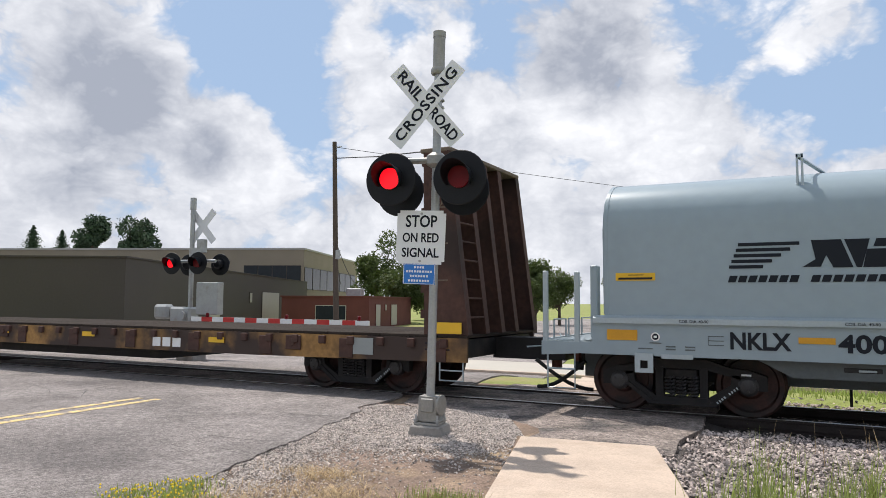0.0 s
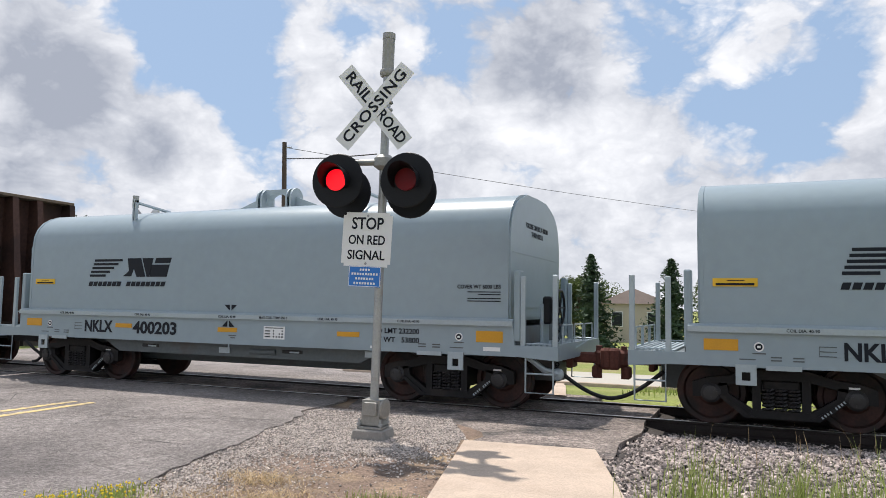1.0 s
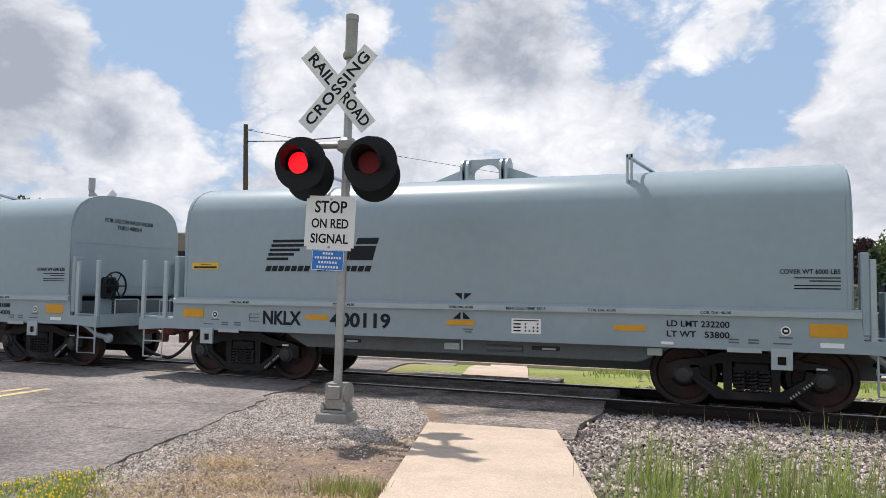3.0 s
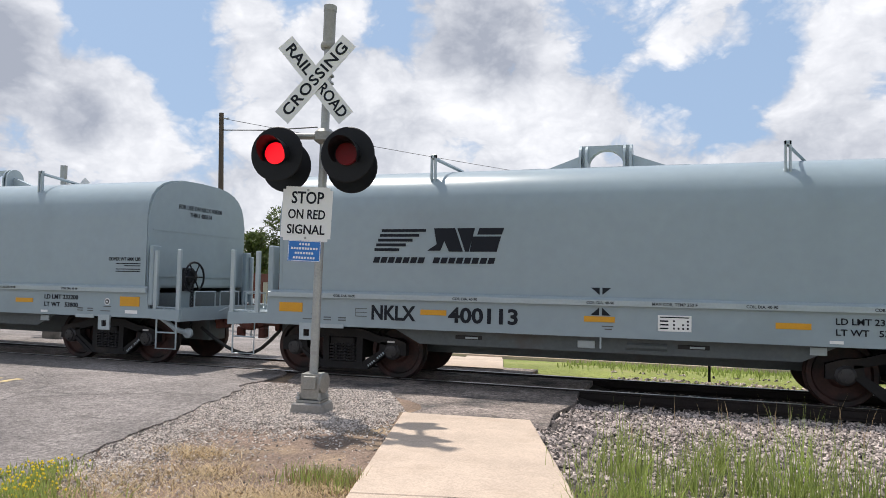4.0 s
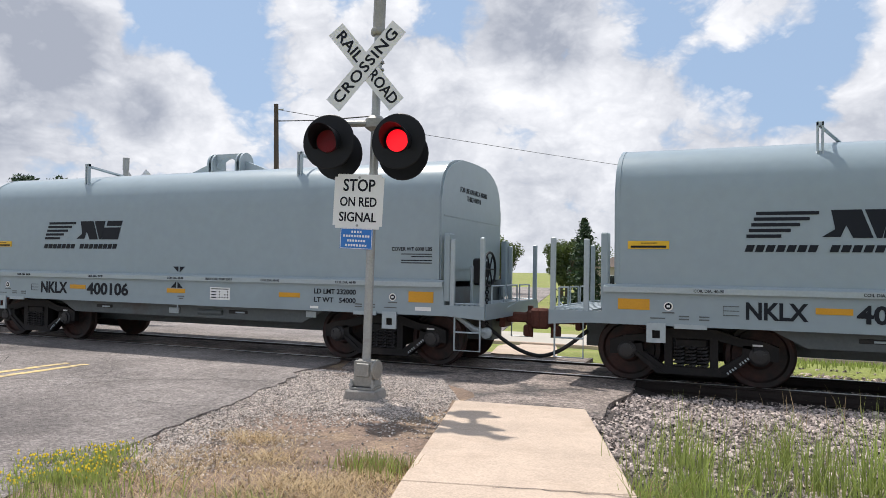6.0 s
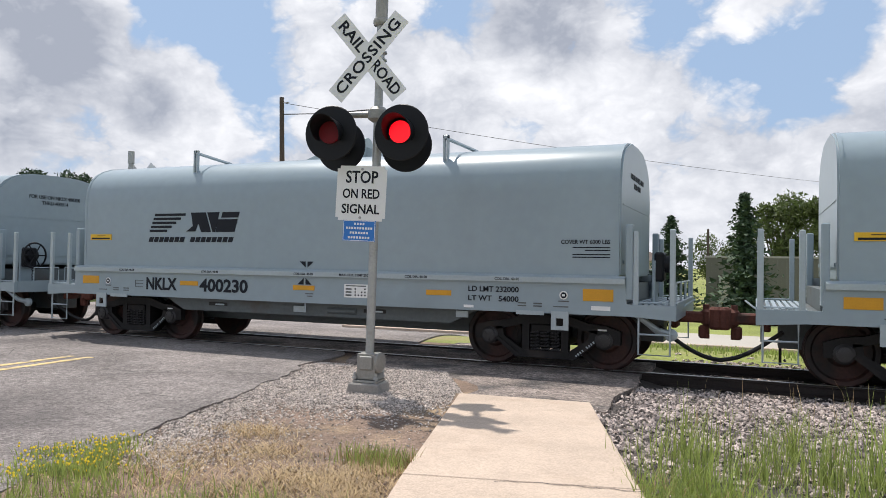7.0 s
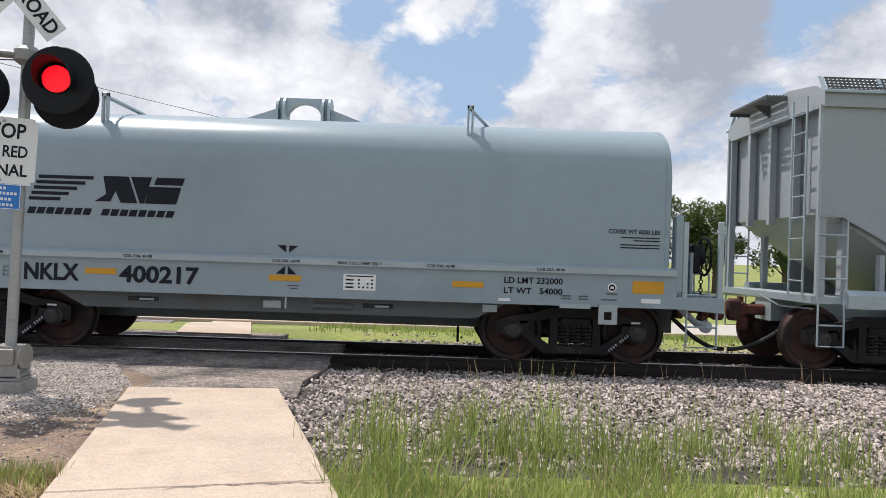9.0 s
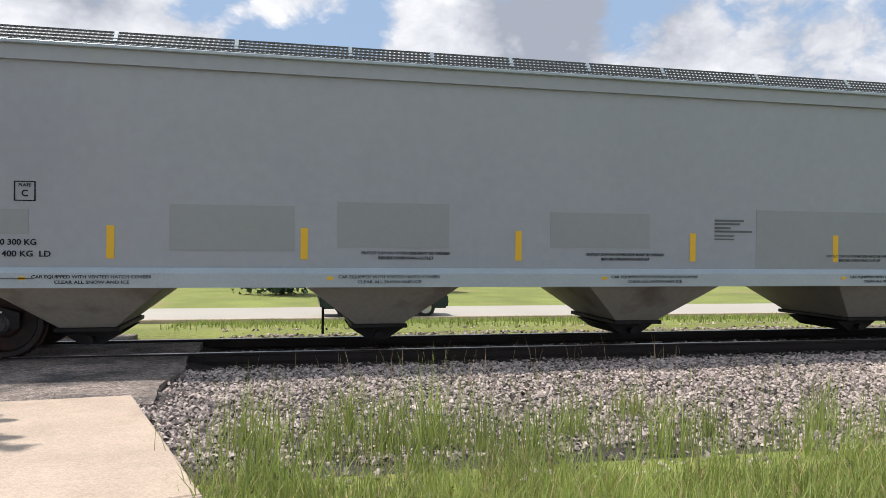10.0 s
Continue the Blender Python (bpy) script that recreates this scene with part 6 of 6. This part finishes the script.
def build_far():
    # dark olive works building with the tan hall behind it
    b = building("works_building", -37.1, 29.9, radians(26.5), 60, 54, 5.35, M_OLIVE, "long low dark olive metal-clad works building", "building", trim=0.10, trim_mat=M_OLIVE)
    pane_row(b, [("door", 16.4, 2.0, 2.6, 3.8, M_DOOR), ("door", 34.7, 1.9, 7.0, 3.6, M_DOOR), ("wall_light", 27.0, 3.1, 0.7, 0.9, M_DOOR)], "side", None)
    b = building("hall", -63.1, 79.9, radians(22), 110, 35, 9.95, M_TANW, "large tan masonry hall with a dark band of windows", "building", trim=0.25)
    pane_row(b, [("window", 2.2 + 4.1 * k, 6.0, 3.7, 3.0, M_GLASSD) for k in range(8)], "side", None)
    pane_row(b, [("window", -1.4 - 2.05 * k, 6.5, 1.9, 2.4, M_GLASSD) for k in range(4)], "front", None)
    b = building("brick_office", -38.5, 58.9, radians(17), 9.0, 18, 3.2, M_BRICK, "low dark red brick office", "building", trim=0.15, trim_mat=M_BRICK)
    pane_row(b, [("window", -3.9, 1.7, 3.0, 1.3, M_GLASSD)], "front", None, M_DOOR)
    pane_row(b, [("door", 3.0, 1.4, 1.6, 2.2, M_DOOR), ("door", 9.5, 1.4, 2.4, 2.2, M_DOOR), ("wall_light", 6.0, 2.2, 0.5, 0.6, M_DOOR)], "side", None, M_BRICK)
    bm = bmesh.new()
    box(bm, (-3, 5, 3.75), (1.6, 1.2, 0.8), bev=0.05)
    part("roof_unit", bm, M_GALV, b)
    # ribbed metal shed
    b = building("metal_shed", 12.5, 52.0, radians(2), 15.5, 12, 3.45, M_SHED, "long dull grey ribbed metal shed with pale roof edge", "building", trim=0.12)
    bm = bmesh.new()
    for k in range(60):
        box(bm, (-0.15 - 0.255 * k, -0.03, 1.7), (0.10, 0.06, 3.3))
    tagged(part("ribs", bm, M_SHED, b), kind="stuff")
    pane_row(b, [("door", -14.2, 1.15, 1.0, 2.1, M_DOOR)], "front", None)
    # small house
    h = thing("house", Matrix.Translation((-9.0, 60.0, -1.1)) @ Matrix.Rotation(radians(12), 4, "Z"), "small cream-sided house with a brown hipped roof", "house")
    bm = bmesh.new()
    box(bm, (0, 3.5, 1.6), (5.4, 7, 3.2))
    part("wall", bm, M_SIDING, h)
    bm = bmesh.new()
    v = [bm.verts.new(p) for p in ((-3.0, -0.3, 3.15), (3.0, -0.3, 3.15), (3.0, 7.3, 3.15), (-3.0, 7.3, 3.15), (0, 2.4, 4.5), (0, 4.6, 4.5))]
    for f in ((0, 1, 4), (1, 2, 5, 4), (2, 3, 5), (3, 0, 4, 5), (3, 2, 1, 0)):
        bm.faces.new([v[i] for i in f])
    part("roof", bm, M_SHINGLE, h)
    pane_row(h, [("window", -1.4, 1.9, 0.8, 1.1, M_GLASSD), ("window", 1.4, 1.9, 0.8, 1.1, M_GLASSD)], "front", None, M_WHITE)
    # trees
    for k, (x, y, hh, w) in enumerate(((-0.45, 38.0, 6.3, 1.6), (7.3, 40.0, 5.0, 1.25), (13.6, 66.0, 7.6, 1.2), (-5.0, 49, 6.0, 1.9), (-10.0, 48, 6.2, 1.8), (-139, 90, 17.5, 6.0), (-130, 90, 16.2, 4.6))):
        fir(x, y, hh, w, 40 + k)
    for k, (x, y, hh, w) in enumerate(((1.5, 66, 8.4, 3.2), (5.6, 63, 8.8, 2.5), (8.8, 66, 7.6, 2.6), (13.5, 70, 8.0, 3.0), (19, 66, 8.2, 3.2), (24, 62, 8.0, 3.2), (29, 60, 7.6, 3.4), (37, 58, 8.0, 3.4),
                                       (-54, 84.6, 12.2, 4.2), (-45.7, 77.7, 8.0, 4.2), (-50, 92, 7.0, 4.5), (-43, 79, 6.0, 3.6), (-33, 68, 7.5, 2.8), (-22.0, 60, 6.4, 2.0), (-18, 75, 5.6, 2.2), (-27, 82, 6.5, 3.0), (-13.5, 58, 5.4, 1.6), (-42, 80, 9.5, 3.0), (-3.0, 80, 5.6, 3.0), (-20, 95, 6.5, 4.0), (46, 60, 8.0, 3.5))):
        leafy(x, y, hh, w, 70 + k)
    leafy(-123, 91, 18.8, 4.2, 120, M_NEEDLE, "broad dark green pine behind the hall")
    leafy(-109, 90, 18.6, 4.6, 121, M_NEEDLE, "broad dark green pine behind the hall")
    leafy(9.6, 62, 7.4, 2.0, 99, M_PLUM, "dark plum-leaved ornamental tree")
    # street that runs beside the track, its kerb, and a parked car
    bm = bmesh.new()
    box(bm, (60, 27.4, -1.06), (150, 4.6, 0.12))
    solo("street", bm, M_STREET, "pale concrete street beyond the lawn", "road", kind="structure")
    bm = bmesh.new()
    box(bm, (60, 24.98, -1.02), (150, 0.2, 0.16), bev=0.02)
    solo("kerb", bm, M_CONC, "pale concrete kerb", "kerb", kind="structure")
    bm = bmesh.new()
    box(bm, (-15.2, 14.45, 0.02), (0.62, 0.5, 0.36), bev=0.02)
    solo("concrete_block", bm, M_CONC2, "grey concrete footing block beyond the rails", "footing")
    bm = bmesh.new()
    box(bm, (0.45, 13.72, 0.08), (0.045, 0.025, 0.62), bev=0.004)
    solo("marker_post", bm, M_LAMPB, "short dark steel marker post in the ballast", "post")
    # timber pole and its lines
    p = thing("utility_pole", pose(-22.98, 32.0, -1.1), "tall weathered timber utility pole leaning slightly", "utility pole")
    bm = bmesh.new()
    rod(bm, (0, 0, 0), (-0.28, -0.1, 11.4), 0.17, 0.12, seg=12)
    part("pole", bm, M_POLE, p, smooth=True)
    bm = bmesh.new()
    box(bm, (0.10, -0.15, 5.2), (0.22, 0.2, 0.5), bev=0.03)
    part("junction_box", bm, M_GALV, p)
    bm = bmesh.new()
    rod(bm, (-0.2, -0.1, 11.1), (0.2, -0.1, 11.1), 0.03)
    part("bracket", bm, M_GALV, p)
    bm = bmesh.new()
    tube(bm, [(-0.2, -0.1, 10.49), (3.2, -1.2, 10.08), (6.7, -2.4, 9.8)], 0.03, 6)
    part("arm", bm, M_WIRE, p, "dark service cable")

    def wire(a, b, sag, r):
        bm = bmesh.new()
        a, b = Vector(a), Vector(b)
        tube(bm, [a.lerp(b, i / 16) - Vector((0, 0, sag * 4 * (i / 16) * (1 - i / 16))) for i in range(17)], r, 4)
        solo("overhead_wire", bm, M_WIRE, "thin black overhead wire", "wire", "overhead wires")
    wire((-23.2, 31.8, 10.0), (12, 95, 11.2), 0.5, 0.014)
    wire((-23.1, 31.9, 4.9), (-37, 55, 3.0), 0.6, 0.03)
    wire((-23.1, 31.9, 4.7), (-44, 62, 3.4), 0.6, 0.03)
    far_pole = thing("utility_pole", pose(-3.6, 64.0, -1.1), "distant timber utility pole", "utility pole")
    bm = bmesh.new()
    rod(bm, (0, 0, 0), (0, 0, 5.9), 0.11, 0.09, seg=8)
    part("pole", bm, M_POLE, far_pole)
    far_pole = thing("utility_pole", pose(15.8, 75.0, -1.1), "distant timber utility pole with two crossarms", "utility pole")
    bm = bmesh.new()
    rod(bm, (0, 0, 0), (0, 0, 7.1), 0.13, 0.10, seg=8)
    part("pole", bm, M_POLE, far_pole)
    for z in (6.75, 5.95):
        bm = bmesh.new()
        box(bm, (0, -0.14, z), (1.9, 0.10, 0.13), bev=0.01)
        part("crossarm", bm, M_POLE, far_pole)


def parked_car():
    c = thing("car", pose(3.1, 26.0, -1.0), "dark blue crossover parked by the kerb", "car")
    bm = bmesh.new()
    prism(bm, [(-2.2, 0.32), (2.15, 0.32), (2.2, 0.62), (2.1, 0.85), (1.0, 0.98), (0.35, 1.48), (-1.5, 1.52), (-2.1, 1.0), (-2.25, 0.7)], 1, -0.85, 0.85)
    bmesh.ops.bevel(bm, geom=bm.edges[:], offset=0.06, segments=2, affect="EDGES")
    part("body", bm, M_CARP, c, smooth=True)
    bm = bmesh.new()
    for q in ([(0.80, 1.0), (0.30, 1.42), (-0.35, 1.43), (-0.35, 1.0)], [(-0.45, 1.0), (-0.45, 1.43), (-1.35, 1.44), (-1.75, 1.05)]):
        prism(bm, q, 1, -0.862, -0.85)
    part("window", bm, M_GLASSD, c)
    for x in (-1.33, 1.36):
        for y in (-0.78, 0.78):
            w = new("wheel")
            w.parent = c
            bm = bmesh.new()
            lathe(bm, [(0.2, -0.1), (0.33, -0.1), (0.35, 0), (0.33, 0.1), (0.2, 0.1)], (x, y, 0.35), (0, 1, 0), 20)
            part("tyre", bm, M_TYRE, w)
            bm = bmesh.new()
            lathe(bm, [(0.215, 0.0), (0.20, 0.02), (0.05, 0.0)], (x, y - 0.10 if y < 0 else y + 0.1, 0.35), (0, -1 if y < 0 else 1, 0), 12)
            part("rim", bm, M_RIM, w)
    bm = bmesh.new()
    box(bm, (-2.2, -0.7, 0.85), (0.1, 0.25, 0.2), bev=0.02)
    part("tail_light", bm, M_REDP, c)


build_far()
parked_car()

# ---- what moves ----
TRAIN = ((-0.5, 8.10), (0.0, 2.39), (0.5, -3.31), (1.0, -8.72), (1.5, -13.83), (2.0, -19.24), (2.5, -24.65), (4.0, -40.79), (4.5, -46.20), (5.0, -51.92), (5.5, -57.30), (7.0, -73.03), (7.5, -78.79), (8.0, -84.15), (8.5, -89.14), (9.0, -94.53),
         (9.5, -99.88), (10.0, -105.62), (10.5, -111.3))


def train_x(t):
    """Middle of the first coil car, by a smooth curve through known places."""
    k = 1
    while k < len(TRAIN) - 3 and TRAIN[k + 1][0] < t:
        k += 1
    (ta, a), (tb, b), (tc, c), (td, d) = TRAIN[k - 1:k + 3]
    h = tc - tb
    u = (t - tb) / h
    mb, mc = (c - a) / (tc - ta) * h, (d - b) / (td - tb) * h
    return (2 * u ** 3 - 3 * u * u + 1) * b + (u ** 3 - 2 * u * u + u) * mb + (3 * u * u - 2 * u ** 3) * c + (u ** 3 - u * u) * mc


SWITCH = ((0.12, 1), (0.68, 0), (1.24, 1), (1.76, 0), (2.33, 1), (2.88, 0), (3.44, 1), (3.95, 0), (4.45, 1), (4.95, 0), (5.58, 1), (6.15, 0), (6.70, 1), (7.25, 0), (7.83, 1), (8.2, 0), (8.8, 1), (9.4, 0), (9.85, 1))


def motions():
    times = [0.25 * i for i in range(41)]
    for c, off in [(c, 13.2 * k) for k, c in enumerate(COILS)] + [(HOPPER, 99.73), (FLAT, -7.34)]:
        walk(c, [(t, pose(train_x(t) + off, TY, RZ)) for t in times])
        for ws in [o for o in c.children if o.name.startswith("wheelset")]:
            x = ws.location.x
            walk(ws, [(i / 30, pose(x, 0, WR, 0, math.degrees(train_x(i / 30) / WR) % 360, 0)) for i in range(301)])
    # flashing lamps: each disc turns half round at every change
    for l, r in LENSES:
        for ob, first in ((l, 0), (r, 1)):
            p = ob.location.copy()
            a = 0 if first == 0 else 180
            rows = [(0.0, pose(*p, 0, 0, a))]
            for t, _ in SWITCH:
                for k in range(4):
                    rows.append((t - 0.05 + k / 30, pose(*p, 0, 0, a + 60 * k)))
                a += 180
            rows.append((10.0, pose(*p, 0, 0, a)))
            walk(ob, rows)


motions()
